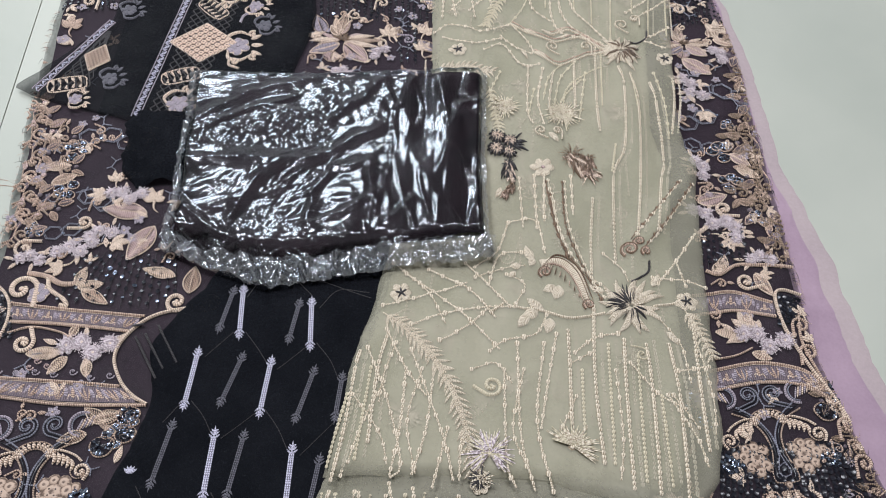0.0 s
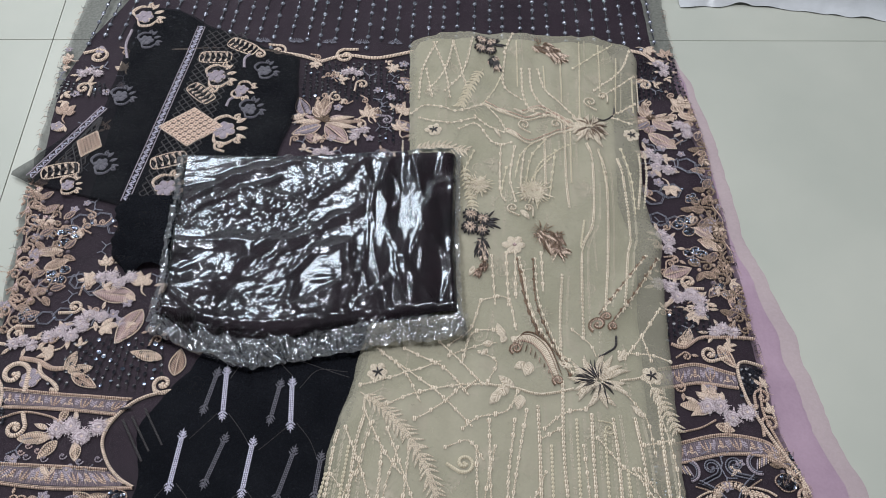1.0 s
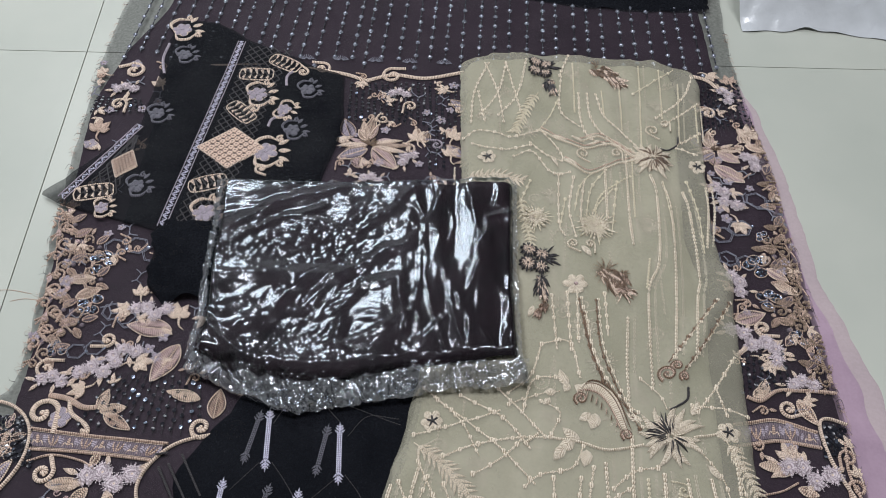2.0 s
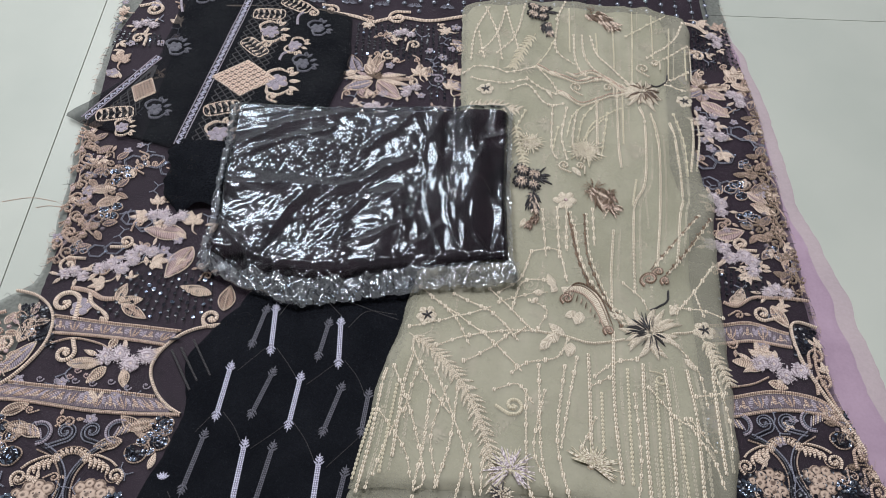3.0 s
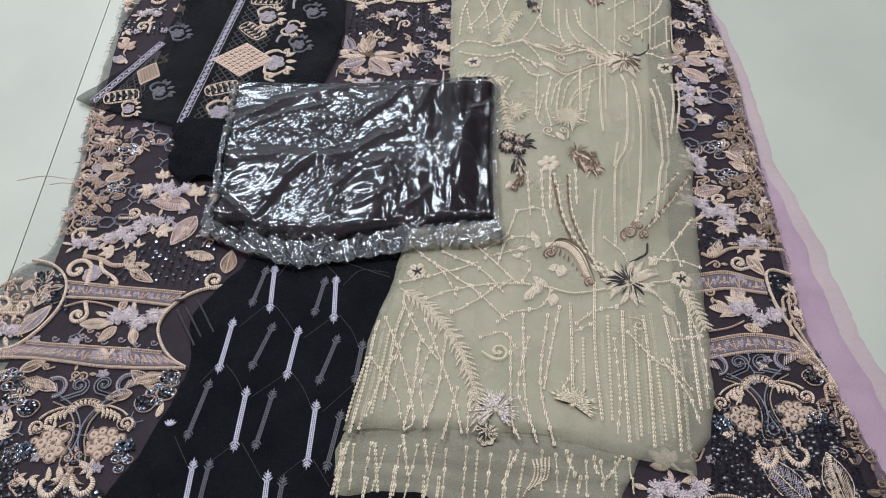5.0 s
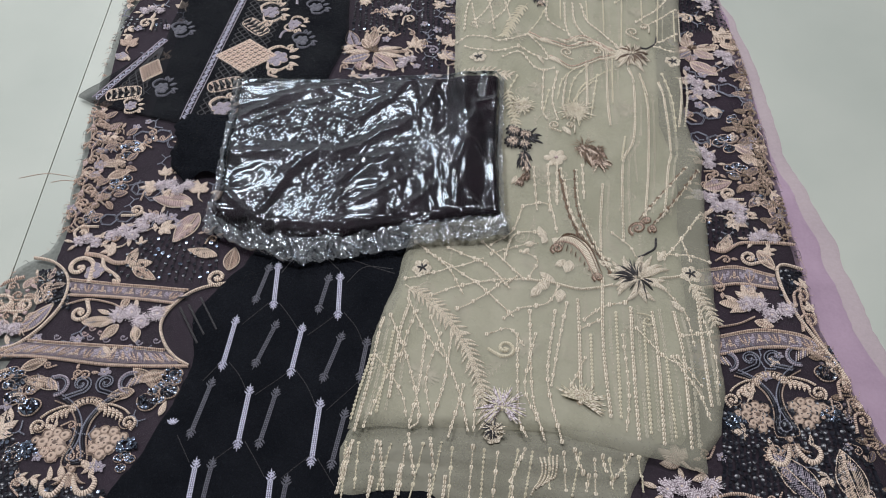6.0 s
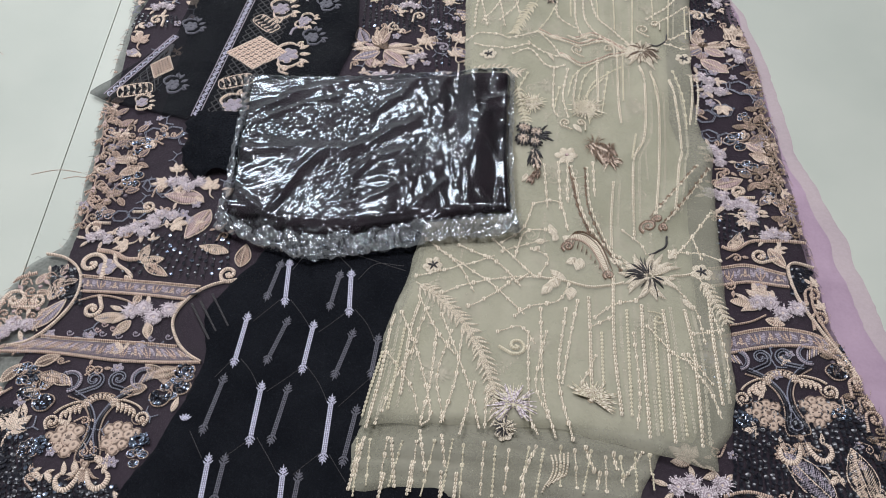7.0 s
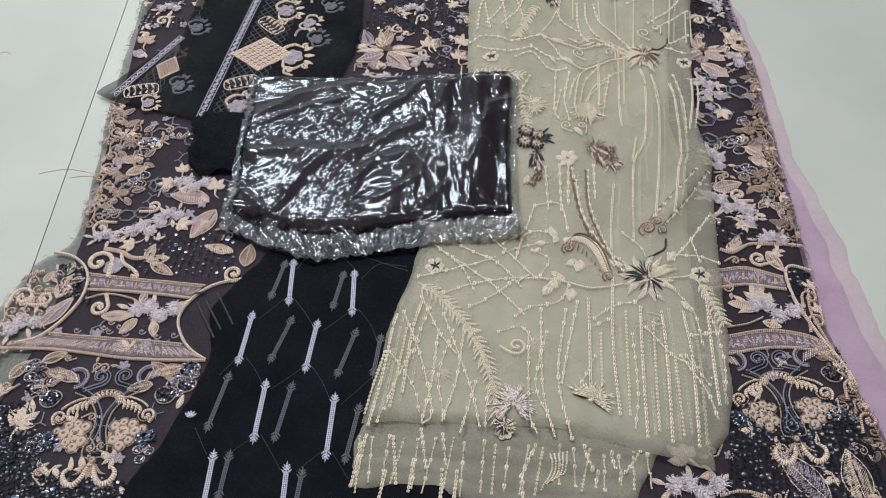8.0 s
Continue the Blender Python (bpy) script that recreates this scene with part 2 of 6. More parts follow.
LI_RIGHT = [(-0.62, 0.64), (-0.158, 0.536), (-0.11, 0.526), (-0.036, 0.504), (0.081, 0.489), (0.175, 0.472), (0.248, 0.455), (0.414, 0.447), (0.55, 0.436), (0.62, 0.42)]
LE_RIGHT = [(-0.62, 0.68), (-0.158, 0.562), (-0.11, 0.549), (-0.036, 0.528), (0.081, 0.513), (0.175, 0.494), (0.248, 0.474), (0.414, 0.466), (0.55, 0.447), (0.62, 0.428)]

lilac = part("lilac_cloth", sheet("lilac_cloth", [(-0.62, 0.38), (0.62, 0.36)], LI_RIGHT, -0.62, 0.62, 0.008, lambda x, y: 0.0034 + 0.0012 * nz(x, y, 9, 40) + 0.0022 * sum(math.exp(-((y - c - 0.08 * x) / 0.004) ** 2) for c in (0.30, 0.135, -0.01, -0.14)), 0.004, 0.001, 40), LILAC)
tagged(lilac, "thin lilac chiffon lining cloth lying flat on the tiles", "cloth")
part("raw_hem", sheet("raw_hem", [(-0.62, 0.40), (0.62, 0.38)], LE_RIGHT, -0.62, 0.62, 0.008, lambda x, y: 0.0016 + 0.0006 * nz(x, y, 12, 44), 0.004, 0.001, 44), LILAC_EDGE, lilac, "paler sheer single layer along its edge")

kameez = part("embroidered_kameez", sheet("embroidered_kameez", K_LEFT, K_RIGHT, -0.62, 1.05, 0.007, h_kameez, 0.003, 0.003, 50), NET)
tagged(kameez, "black net dress panel with beige and lilac embroidery over plum lining", "embroidered fabric")
part("lining", sheet("lining", L_LEFT, L_RIGHT, -0.61, 1.04, 0.007, lambda x, y: h_kameez(x, y) - 0.0026, 0.003, 0.002, 55), LINING, kameez, "dark plum lining seen through the net")

def h_far_fold(x, y):
    return h_kameez(x, y) + 0.003 + 0.012 * math.exp(-((y - 0.845 - 0.03 * x) / 0.022) ** 2) + 0.003 * nz(x, y * 3, 18, 57)


part("far_fold", sheet("far_fold", [(0.78, -0.16), (1.03, -0.2)], [(0.78, 0.40), (1.03, 0.425)], 0.805, 1.03, 0.006, h_far_fold, 0.006, 0.004, 58, lambda u: 0.02 * math.sin(5 * u + 1)), BLACK, kameez, "black turned-over far end")
B_LEFT = [(-0.60, -0.40), (-0.301, -0.307), (-0.247, -0.281), (-0.147, -0.258), (-0.07, -0.275), (-0.02, -0.25), (0.012, -0.228), (0.06, -0.21)]
B_RIGHT = [(-0.60, 0.10), (-0.2, 0.03), (0.06, 0.02)]
black = part("black_chiffon_cloth", sheet("black_chiffon_cloth", B_LEFT, B_RIGHT, -0.60, 0.06, 0.007, h_black, 0.004, 0.004, 60), BLACK)
tagged(black, "black chiffon cloth with lilac stitched bars, lying on the panel", "embroidered fabric")

C_LEFT = [(-0.285, -0.071), (-0.229, -0.068), (-0.107, -0.055), (0.027, -0.031), (0.2, -0.004), (0.373, 0.006), (0.57, -0.006), (0.608, -0.008), (0.636, 0.035)]
C_RIGHT = [(-0.215, 0.312), (-0.19, 0.33), (-0.139, 0.340), (-0.065, 0.344), (0.105, 0.347), (0.19, 0.352), (0.225, 0.356), (0.26, 0.345), (0.30, 0.340), (0.45, 0.346), (0.584, 0.358), (0.614, 0.352), (0.636, 0.30)]
CL_RIGHT = [(-0.285, 0.225), (-0.262, 0.232), (-0.231, 0.248), (-0.205, 0.262), (-0.16, 0.27), (0.3, 0.30), (0.6, 0.31)]
cream = part("pistachio_net_cloth", sheet("pistachio_net_cloth", C_LEFT, C_RIGHT, -0.206, 0.644, 0.006, h_cream, 0.003, 0.008, 70, lambda u: 0.012 * math.sin(u * 5.0 - 0.6) * (0.5 + u) - 0.010 * u), CREAM)
tagged(cream, "folded pistachio beige net cloth with raised floral thread work", "embroidered fabric")
layers = part("folded_layers", sheet("folded_layers", [(y, x + 0.007) for y, x in C_LEFT], [(y, x - 0.034) for y, x in C_RIGHT], -0.20, 0.634, 0.008, lambda x, y: h_cream(x, y) - 0.0035, 0.002, 0.012, 72), CREAM_DEEP, cream, "denser layers folded beneath")
under = part("under_fold", sheet("under_fold", C_LEFT, CL_RIGHT, -0.287, 0.60, 0.006, h_cream_low, 0.004, 0.006, 74, lambda u: 0.010 * math.sin(u * 6.5)), CREAM, cream, "lower fold reaching past the top layer")

PA_LEFT = [(0.251, -0.385), (0.264, -0.441), (0.276, -0.494), (0.289, -0.534), (0.301, -0.557), (0.335, -0.534), (0.384, -0.501), (0.439, -0.464), (0.573, -0.468), (0.637, -0.473), (0.687, -0.463)]
PA_RIGHT = [(0.264, -0.176), (0.356, -0.187), (0.457, -0.171), (0.575, -0.184), (0.595, -0.242), (0.652, -0.358), (0.691, -0.410)]
def h_crumple(x, y):
    return h_kameez(x, y) + 0.007 + 0.008 * abs(nz(x * 1.3 + y * 0.5, y * 0.6 - x * 0.4, 19, 78)) + 0.002 * nz(x, y, 30, 79)


patch = part("black_organza_cloth", sheet("black_organza_cloth", PA_LEFT, PA_RIGHT, PA_LEFT[0][0], PA_LEFT[-1][0], 0.006, h_patch, 0.003, 0.004, 80), PATCH)
tagged(patch, "sheer black organza cloth with diamond appliques and silver-lilac borders", "embroidered fabric")
part("doubled_fold", sheet("doubled_fold", [(0.258, -0.433), (0.44, -0.445), (0.57, -0.460), (0.69, -0.452)], [(y, x - 0.004) for y, x in PA_RIGHT], 0.262, 0.684, 0.007, lambda x, y: h_patch(x, y) - 0.0022, 0.002, 0.002, 75), BLACK, patch, "opaque doubled black layer")
part("crumpled_end", sheet("crumpled_end", [(0.145, -0.348), (0.165, -0.378), (0.20, -0.372), (0.235, -0.385), (0.27, -0.385)], [(0.145, -0.29), (0.27, -0.29)], 0.145, 0.272, 0.004, h_crumple, 0.014, 0.005, 77), BLACK, patch, "crumpled opaque black end of the cloth")


# ---- the packet ----
P_LEFT = [(0.0, -0.222), (0.03, -0.277), (0.05, -0.293), (0.12, -0.294), (0.22, -0.305), (0.34, -0.318)]
P_RIGHT = [(0.0, 0.088), (0.06, 0.093), (0.1, 0.089), (0.2, 0.083), (0.37, 0.080)]


def rest(x, y):
    f = min(1.0, max(0.0, (x + 0.11) / 0.14))
    return (h_kameez(x, y) + 0.006) * (1 - f) + (h_cream(x, y) + 0.002) * f


def step01(v, a, b):
    f = min(1.0, max(0.0, (v - a) / (b - a)))
    return f * f * (3 - 2 * f)


def packed(x, y):
    """How far the folded cloth inside fills the packet, 0 to 1."""
    low = 0.054 + 0.16 * max(0.0, x) - 0.020 * math.exp(-((x + 0.15) / 0.09) ** 2)
    return step01(x, along(P_LEFT, y), along(P_LEFT, y) + 0.014) * step01(-x, -along(P_RIGHT, y) + 0.001, -along(P_RIGHT, y) + 0.011) * step01(y, low, low + 0.03) * step01(-y, -0.356 - 0.06 * x, -0.344 - 0.06 * x)


def h_folded(x, y):
    fold = 0.0012 * step01(x, -0.012, -0.006) + 0.002 * step01(y, 0.19 + 0.2 * x, 0.20 + 0.2 * x) * (1 - step01(x, -0.02, -0.01))
    return rest(x, y) + 0.011 * packed(x, y) + fold * packed(x, y) + 0.0016 * nz(x, y, 16, 91)


# creases pressed into the film: start, bend, end, rise in millimetres, reach in millimetres
CREASES = [
    ((-0.290, 0.236), (-0.229, 0.296), (-0.154, 0.325), 3.2, 17), ((-0.293, 0.215), (-0.211, 0.272), (-0.171, 0.295), 2.0, 11),
    ((-0.146, 0.181), (-0.104, 0.207), (-0.053, 0.240), 3.4, 18), ((-0.122, 0.085), (-0.127, 0.136), (-0.104, 0.174), 2.6, 12),
    ((-0.104, 0.174), (-0.064, 0.184), (-0.052, 0.127), 2.8, 13), ((-0.052, 0.127), (-0.080, 0.111), (-0.119, 0.081), 2.2, 10),
    ((-0.287, 0.171), (-0.219, 0.180), (-0.150, 0.181), 3.6, 24), ((-0.057, 0.329), (-0.036, 0.271), (-0.036, 0.171), 1.3, 7),
    ((-0.036, 0.171), (-0.043, 0.127), (-0.046, 0.082), 1.3, 7), ((-0.055, 0.057), (-0.035, 0.087), (-0.003, 0.126), 2.2, 9),
    ((-0.224, 0.083), (-0.202, 0.131), (-0.186, 0.166), 2.6, 14), ((-0.295, 0.120), (-0.259, 0.085), (-0.211, 0.057), 2.6, 10),
    ((-0.115, 0.260), (-0.084, 0.290), (-0.057, 0.329), 2.4, 11), ((-0.198, 0.270), (-0.158, 0.262), (-0.118, 0.251), 1.8, 10),
    ((0.038, 0.243), (0.051, 0.283), (0.073, 0.293), 1.8, 9), ((-0.035, 0.276), (-0.016, 0.318), (-0.009, 0.342), 1.8, 8),
]


def to_segment(x, y, a, b):
    dx, dy = b[0] - a[0], b[1] - a[1]
    f = min(1.0, max(0.0, ((x - a[0]) * dx + (y - a[1]) * dy) / (dx * dx + dy * dy)))
    return math.hypot(x - a[0] - f * dx, y - a[1] - f * dy)


def creased(x, y):
    z = 0.0
    for a, b, c, rise, reach in CREASES:
        reach *= 0.001
        if min(a[0], b[0], c[0]) - reach < x < max(a[0], b[0], c[0]) + reach and min(a[1], b[1], c[1]) - reach < y < max(a[1], b[1], c[1]) + reach:
            d = min(to_segment(x, y, a, b), to_segment(x, y, b, c)) / reach
            if d < 1.0:
                z += rise * 0.001 * (1 - d) ** 1.4
    return z


def h_film(x, y):
    p = packed(x, y)
    warp = 0.02 * nz(x, y, 9, 95)
    wx, wy = x + 0.006 * nz(x, y, 30, 71), y + 0.006 * nz(x, y, 30, 73)
    left = step01(-x, 0.0, 0.075)
    calm = 0.07 + 0.93 * left
    soft = 0.0048 * nz(x * 0.8 + y * 0.3 + warp, y * 1.3 - x * 0.5, 8, 92)
    crease = 0.0018 * abs(nz(x * 0.8 + y * 0.5 + warp * 1.5, y - 0.5 * x, 24, 93)) + 0.0010 * abs(nz(x + warp * 2, y * 1.2, 50, 94))
    fine = step01(nz(x, y, 11, 89), -0.1, 0.25) * 0.0016 * abs(nz(x * 1.2 + warp, y - x * 0.5, 85, 88))
    flap = 0.007 * ridged(x * 1.4 + warp, y * 0.8, 26, 96) ** 2 + 0.0035 * ridged(x + y, y - x, 60, 86) ** 2 + 0.0020 * nz(x, y, 110, 97)
    return rest(x, y) + 0.0040 + 0.0165 * p + (soft + crease + fine) * p * calm + creased(wx, wy) * p + flap * (1 - p)


def bottom_line(u):
    return 0.0625 * max(0.0, u - 0.2) + 0.042 * (1 - step01(u, 0.0, 0.2))


def top_line(u):
    return -0.010 + 0.024 * u


packet = part("garment_packet", sheet("garment_packet", P_LEFT, P_RIGHT, 0.003, 0.347, 0.0015, h_film, 0.003, 0.004, 90, bottom_line, top_line), FILM)
tagged(packet, "clear crinkled polythene packet holding folded dark cloth", "packet")
part("folded_cloth", sheet("folded_cloth", [(y, x + 0.006) for y, x in P_LEFT], [(y, x - 0.003) for y, x in P_RIGHT], 0.034, 0.336, 0.005, h_folded, 0.002, 0.007, 98, lambda u: bottom_line(u) + 0.006 * u, lambda u: 0.006 + top_line(u)), DARK_CLOTH, packet, "folded aubergine black cloth inside")


HAZE = film_plastic("crinkled_polythene", 0.12, 1.0, 0.12, 0.05, 1.7, 0.0014)


def h_seam(x, y):
    return max(h_film(x, y), rest(x, y) + 0.004) + 0.0010 + 0.0100 * abs(nz(x * 1.3 + y * 0.9, y * 0.5 - 0.5 * x, 40, 83)) + 0.0045 * abs(nz(x - 0.7 * y, y * 0.8, 95, 84))


part("gathered_end", sheet("gathered_end", [(0.0, -0.222), (0.03, -0.279), (0.05, -0.295), (0.075, -0.29)], [(0.0, 0.09), (0.06, 0.1), (0.09, 0.098)], 0.001, 0.050, 0.0014, h_seam, 0.004, 0.004, 82, bottom_line, lambda u: 0.034 * max(0.0, u - 0.45) / 0.55 + 0.02 * (1 - step01(u, 0.0, 0.15)) - 0.008 * math.exp(-((u - 0.35) / 0.15) ** 2)), HAZE, packet, "crinkled open end of the packet")
def h_weld(x, y):
    return h_film(x, y) + 0.0008 + 0.0040 * abs(nz(x * 1.5, y, 60, 85))


part("side_seam", sheet("side_seam", [(y, x - 0.006) for y, x in P_RIGHT], [(y, x + 0.001) for y, x in P_RIGHT], 0.07, 0.358, 0.0015, h_weld, 0.0012, 0.002, 81), HAZE, packet, "welded side seam")


part("top_seam", sheet("top_seam", [(0.30, -0.318), (0.36, -0.320)], [(0.30, 0.081), (0.37, 0.080)], 0.340, 0.3475, 0.0013, h_weld, 0.002, 0.002, 79, top_line, top_line), HAZE, packet, "crinkled welded far seam")
part("left_seam", sheet("left_seam", [(y, x - 0.004) for y, x in P_LEFT], [(y, x + 0.006) for y, x in P_LEFT], 0.06, 0.335, 0.0015, h_weld, 0.0025, 0.002, 76), HAZE, packet, "crinkled welded side seam")


# ---- white bag at the far side ----
def h_bag(x, y):
    f = step01(y, 0.76, 0.84)
    return 0.004 + 0.045 * f + 0.022 * ridged(x * 0.6, y * 2.2, 9, 101) * f + 0.012 * abs(nz(x, y, 22, 102)) * (0.2 + f)


bag = part("white_bag", sheet("white_bag", [(0.74, 0.455), (0.85, 0.44), (1.15, 0.44)], [(0.74, 0.98), (1.15, 1.05)], 0.755, 1.12, 0.008, h_bag, 0.008, 0.003, 100, lambda u: 0.012 * math.sin(7 * u)), WHITE_BAG)
tagged(bag, "crumpled white polythene bag lying on the tiles", "bag")

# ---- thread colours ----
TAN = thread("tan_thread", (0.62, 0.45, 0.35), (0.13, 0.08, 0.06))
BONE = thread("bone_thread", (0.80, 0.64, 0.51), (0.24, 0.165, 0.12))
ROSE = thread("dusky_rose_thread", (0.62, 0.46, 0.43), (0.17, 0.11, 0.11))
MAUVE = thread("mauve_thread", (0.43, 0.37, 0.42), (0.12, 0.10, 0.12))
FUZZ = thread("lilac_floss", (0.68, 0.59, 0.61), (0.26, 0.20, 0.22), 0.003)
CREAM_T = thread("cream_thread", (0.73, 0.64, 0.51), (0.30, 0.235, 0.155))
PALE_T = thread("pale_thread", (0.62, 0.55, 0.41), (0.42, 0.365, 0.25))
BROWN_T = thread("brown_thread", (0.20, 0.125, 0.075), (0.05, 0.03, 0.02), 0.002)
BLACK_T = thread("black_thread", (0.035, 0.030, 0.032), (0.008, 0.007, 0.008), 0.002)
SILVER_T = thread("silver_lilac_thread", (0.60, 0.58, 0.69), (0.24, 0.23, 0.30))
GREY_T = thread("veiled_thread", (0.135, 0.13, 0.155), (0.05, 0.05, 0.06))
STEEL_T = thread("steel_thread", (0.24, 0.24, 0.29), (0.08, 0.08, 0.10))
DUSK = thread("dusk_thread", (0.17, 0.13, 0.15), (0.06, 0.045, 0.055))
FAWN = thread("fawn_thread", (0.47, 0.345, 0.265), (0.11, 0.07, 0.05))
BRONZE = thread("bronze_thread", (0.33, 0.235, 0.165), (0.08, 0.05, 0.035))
JET = surface("jet_sequin", (0.006, 0.006, 0.009), (0.020, 0.020, 0.027), 200.0, 0.22, 0.3)
STEEL = surface("steel_sequin", (0.10, 0.13, 0.19), (0.30, 0.34, 0.42), 200.0, 0.2, 0.6, metal=0.85)
GLASS = surface("smoke_bead", (0.15, 0.16, 0.20), (0.40, 0.42, 0.48), 120.0, 0.16, 0.7, metal=0.6)


def glide(pts, step):
    """Points at even steps on a smooth curve through pts."""
    if len(pts) == 2:
        n = max(2, int(math.dist(pts[0], pts[1]) / step) + 1)
        return [(pts[0][0] + (pts[1][0] - pts[0][0]) * i / n, pts[0][1] + (pts[1][1] - pts[0][1]) * i / n) for i in range(n + 1)]
    q = [(2 * pts[0][0] - pts[1][0], 2 * pts[0][1] - pts[1][1]), *pts, (2 * pts[-1][0] - pts[-2][0], 2 * pts[-1][1] - pts[-2][1])]
    out = []
    for a, b, c, d in zip(q, q[1:], q[2:], q[3:]):
        n = max(1, int(math.dist(b, c) / step))
        for i in range(n):
            t = i / n
            out.append(tuple(0.5 * (2 * b[k] + (c[k] - a[k]) * t + (2 * a[k] - 5 * b[k] + 4 * c[k] - d[k]) * t * t + (3 * b[k] - a[k] - 3 * c[k] + d[k]) * t ** 3) for k in (0, 1)))
    return out + [tuple(pts[-1])]


SHAPES = {
    "even": lambda s: 1.0,
    "leaf": lambda s: max(0.04, math.sin(math.pi * s) ** 0.75 * (1.15 - 0.45 * s)),
    "petal": lambda s: max(0.10, math.sin(math.pi * min(1, 0.12 + s * 0.86)) ** 0.6 * (0.55 + 0.6 * s)),
    "tail": lambda s: 1.0 - 0.75 * s,
    "head": lambda s: 0.35 + 0.75 * s,
    "both": lambda s: max(0.15, math.sin(math.pi * s) ** 0.5),
}


FAT = 1.05


class Motif:
    """Raised thread work laid on a cloth: places in centimetres from (x, y), widths and heights in millimetres."""

    def __init__(self, x=0.0, y=0.0, turn=0.0, size=1.0, flip=1, unit=0.01):
        self.x, self.y, self.c, self.s, self.size, self.flip, self.unit = x, y, math.cos(radians(turn)), math.sin(radians(turn)), size, flip, unit * size
        self.verts, self.faces, self.uvs, self.slots = [], [], [], []

    def place(self, p):
        u, v = p[0] * self.flip * self.unit, p[1] * self.unit
        return self.x + self.c * u - self.s * v, self.y + self.s * u + self.c * v

    def ribbon(self, pts, w, h=1.2, slot=0, shape="even", crease=False, step=2.4, lift=0.0):
        line = glide([self.place(p) for p in pts], step * 0.001)
        w, h = w * 0.0005 * self.size * (1.0 if shape in ("leaf", "petal") else FAT), h * 0.0014
        cut = ((-1, 0), (-0.62, 0.8), (0, 0.45 if crease else 1.0), (0.62, 0.8), (1, 0)) if w > 0.0012 else ((-1, 0), (0, 1), (1, 0))
        k, base, run, fat = len(cut), len(self.verts), 0.0, SHAPES[shape]
        for i, (x, y) in enumerate(line):
            a, b = line[max(0, i - 1)], line[min(len(line) - 1, i + 1)]
            d = math.dist(a, b) or 1.0
            nx, ny = -(b[1] - a[1]) / d, (b[0] - a[0]) / d
            run += math.dist(a, (x, y)) if i else 0.0
            f = fat(i / max(1, len(line) - 1)) * (1 + 0.08 * nz(x, y, 300))
            for o, z in cut:
                self.verts.append((x + nx * o * w * f, y + ny * o * w * f, lift * 0.001 + z * h * min(1.0, f + 0.3) - 0.0003))
                self.uvs.append((run - (abs(o) * w * 0.9 if crease else 0.0), o * w))
        for i in range(len(line) - 1):
            for j in range(k - 1):
                a = base + i * k + j
                self.faces.append((a, a + k, a + k + 1, a + 1))
                self.slots.append(slot)
        return self

    def leaf(self, x, y, ang, long, wide, slot=0, h=1.6, bend=0.0, rim=None):
        a = radians(ang)
        c, s = math.cos(a), math.sin(a)
        pts = [(x + c * long * t - s * bend * long * math.sin(math.pi * t), y + s * long * t + c * bend * long * math.sin(math.pi * t)) for t in (0, 0.33, 0.66, 1)]
        if rim is not None:
            self.ribbon(pts, wide * 10 * 1.22, h * 0.5, rim, "leaf")
        return self.ribbon(pts, wide * 10, h, slot, "leaf", True, lift=0.4 if rim is not None else 0.0)

    def veined(self, x, y, ang, long, wide, slot=0, rim=1):
        """A leaf worked as a rim, a midrib and slanting stitches with the ground showing between."""
        c, s = math.cos(radians(ang)), math.sin(radians(ang))
        at = lambda u, v: (x + c * u * long - s * v * wide, y + s * u * long + c * v * wide)
        half = lambda u: 0.5 * math.sin(math.pi * min(1.0, u)) ** 0.8 * (1.2 - 0.5 * u)
        us = (0.0, 0.12, 0.3, 0.5, 0.7, 0.88, 1.0)
        for side in (-1, 1):
            self.ribbon([at(u, side * half(u)) for u in us], 1.5, 1.5, rim)
            n = max(4, int(long / 0.26))
            for i in range(1, n):
                u = i / n
                v = min(0.97, u + 0.16)
                self.ribbon([at(u * 0.92, side * 0.03), at(v, side * half(v) * 0.9)], 1.75, 1.5, slot, "both", step=4.0)
        return self.ribbon([at(0, 0), at(0.5, 0.03), at(0.95, 0)], 1.3, 1.9, rim)

    def flower(self, x, y, r, n=5, slot=0, heart=1, ang=0.0, wide=0.9, h=1.5, rim=None):
        for i in range(n):
            a = radians(ang + 360 * i / n + random.uniform(-6, 6))
            rr = r * random.uniform(0.9, 1.1)
            q = [(x + math.cos(a) * r * 0.12, y + math.sin(a) * r * 0.12), (x + math.cos(a) * rr * 0.6, y + math.sin(a) * rr * 0.6), (x + math.cos(a) * rr, y + math.sin(a) * rr)]
            if rim is not None:
                self.ribbon(q, r * 10 * wide * 1.3, h * 0.5, rim, "petal", step=1.6)
            self.ribbon(q, r * 10 * wide, h, slot, "petal", True, step=1.6, lift=0.3 if rim is not None else 0.0)
        return self.dome(x, y, r * 0.2, h + 0.8, heart)

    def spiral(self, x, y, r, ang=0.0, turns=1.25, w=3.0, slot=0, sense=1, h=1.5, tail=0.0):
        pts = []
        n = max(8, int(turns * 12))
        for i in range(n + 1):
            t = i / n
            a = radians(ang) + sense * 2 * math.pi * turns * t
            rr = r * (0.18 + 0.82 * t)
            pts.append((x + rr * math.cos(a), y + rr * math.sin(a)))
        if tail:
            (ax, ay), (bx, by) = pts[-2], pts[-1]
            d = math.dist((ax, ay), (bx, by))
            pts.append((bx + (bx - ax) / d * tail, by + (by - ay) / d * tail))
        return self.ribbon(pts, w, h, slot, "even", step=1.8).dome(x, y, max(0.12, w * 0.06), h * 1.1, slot)

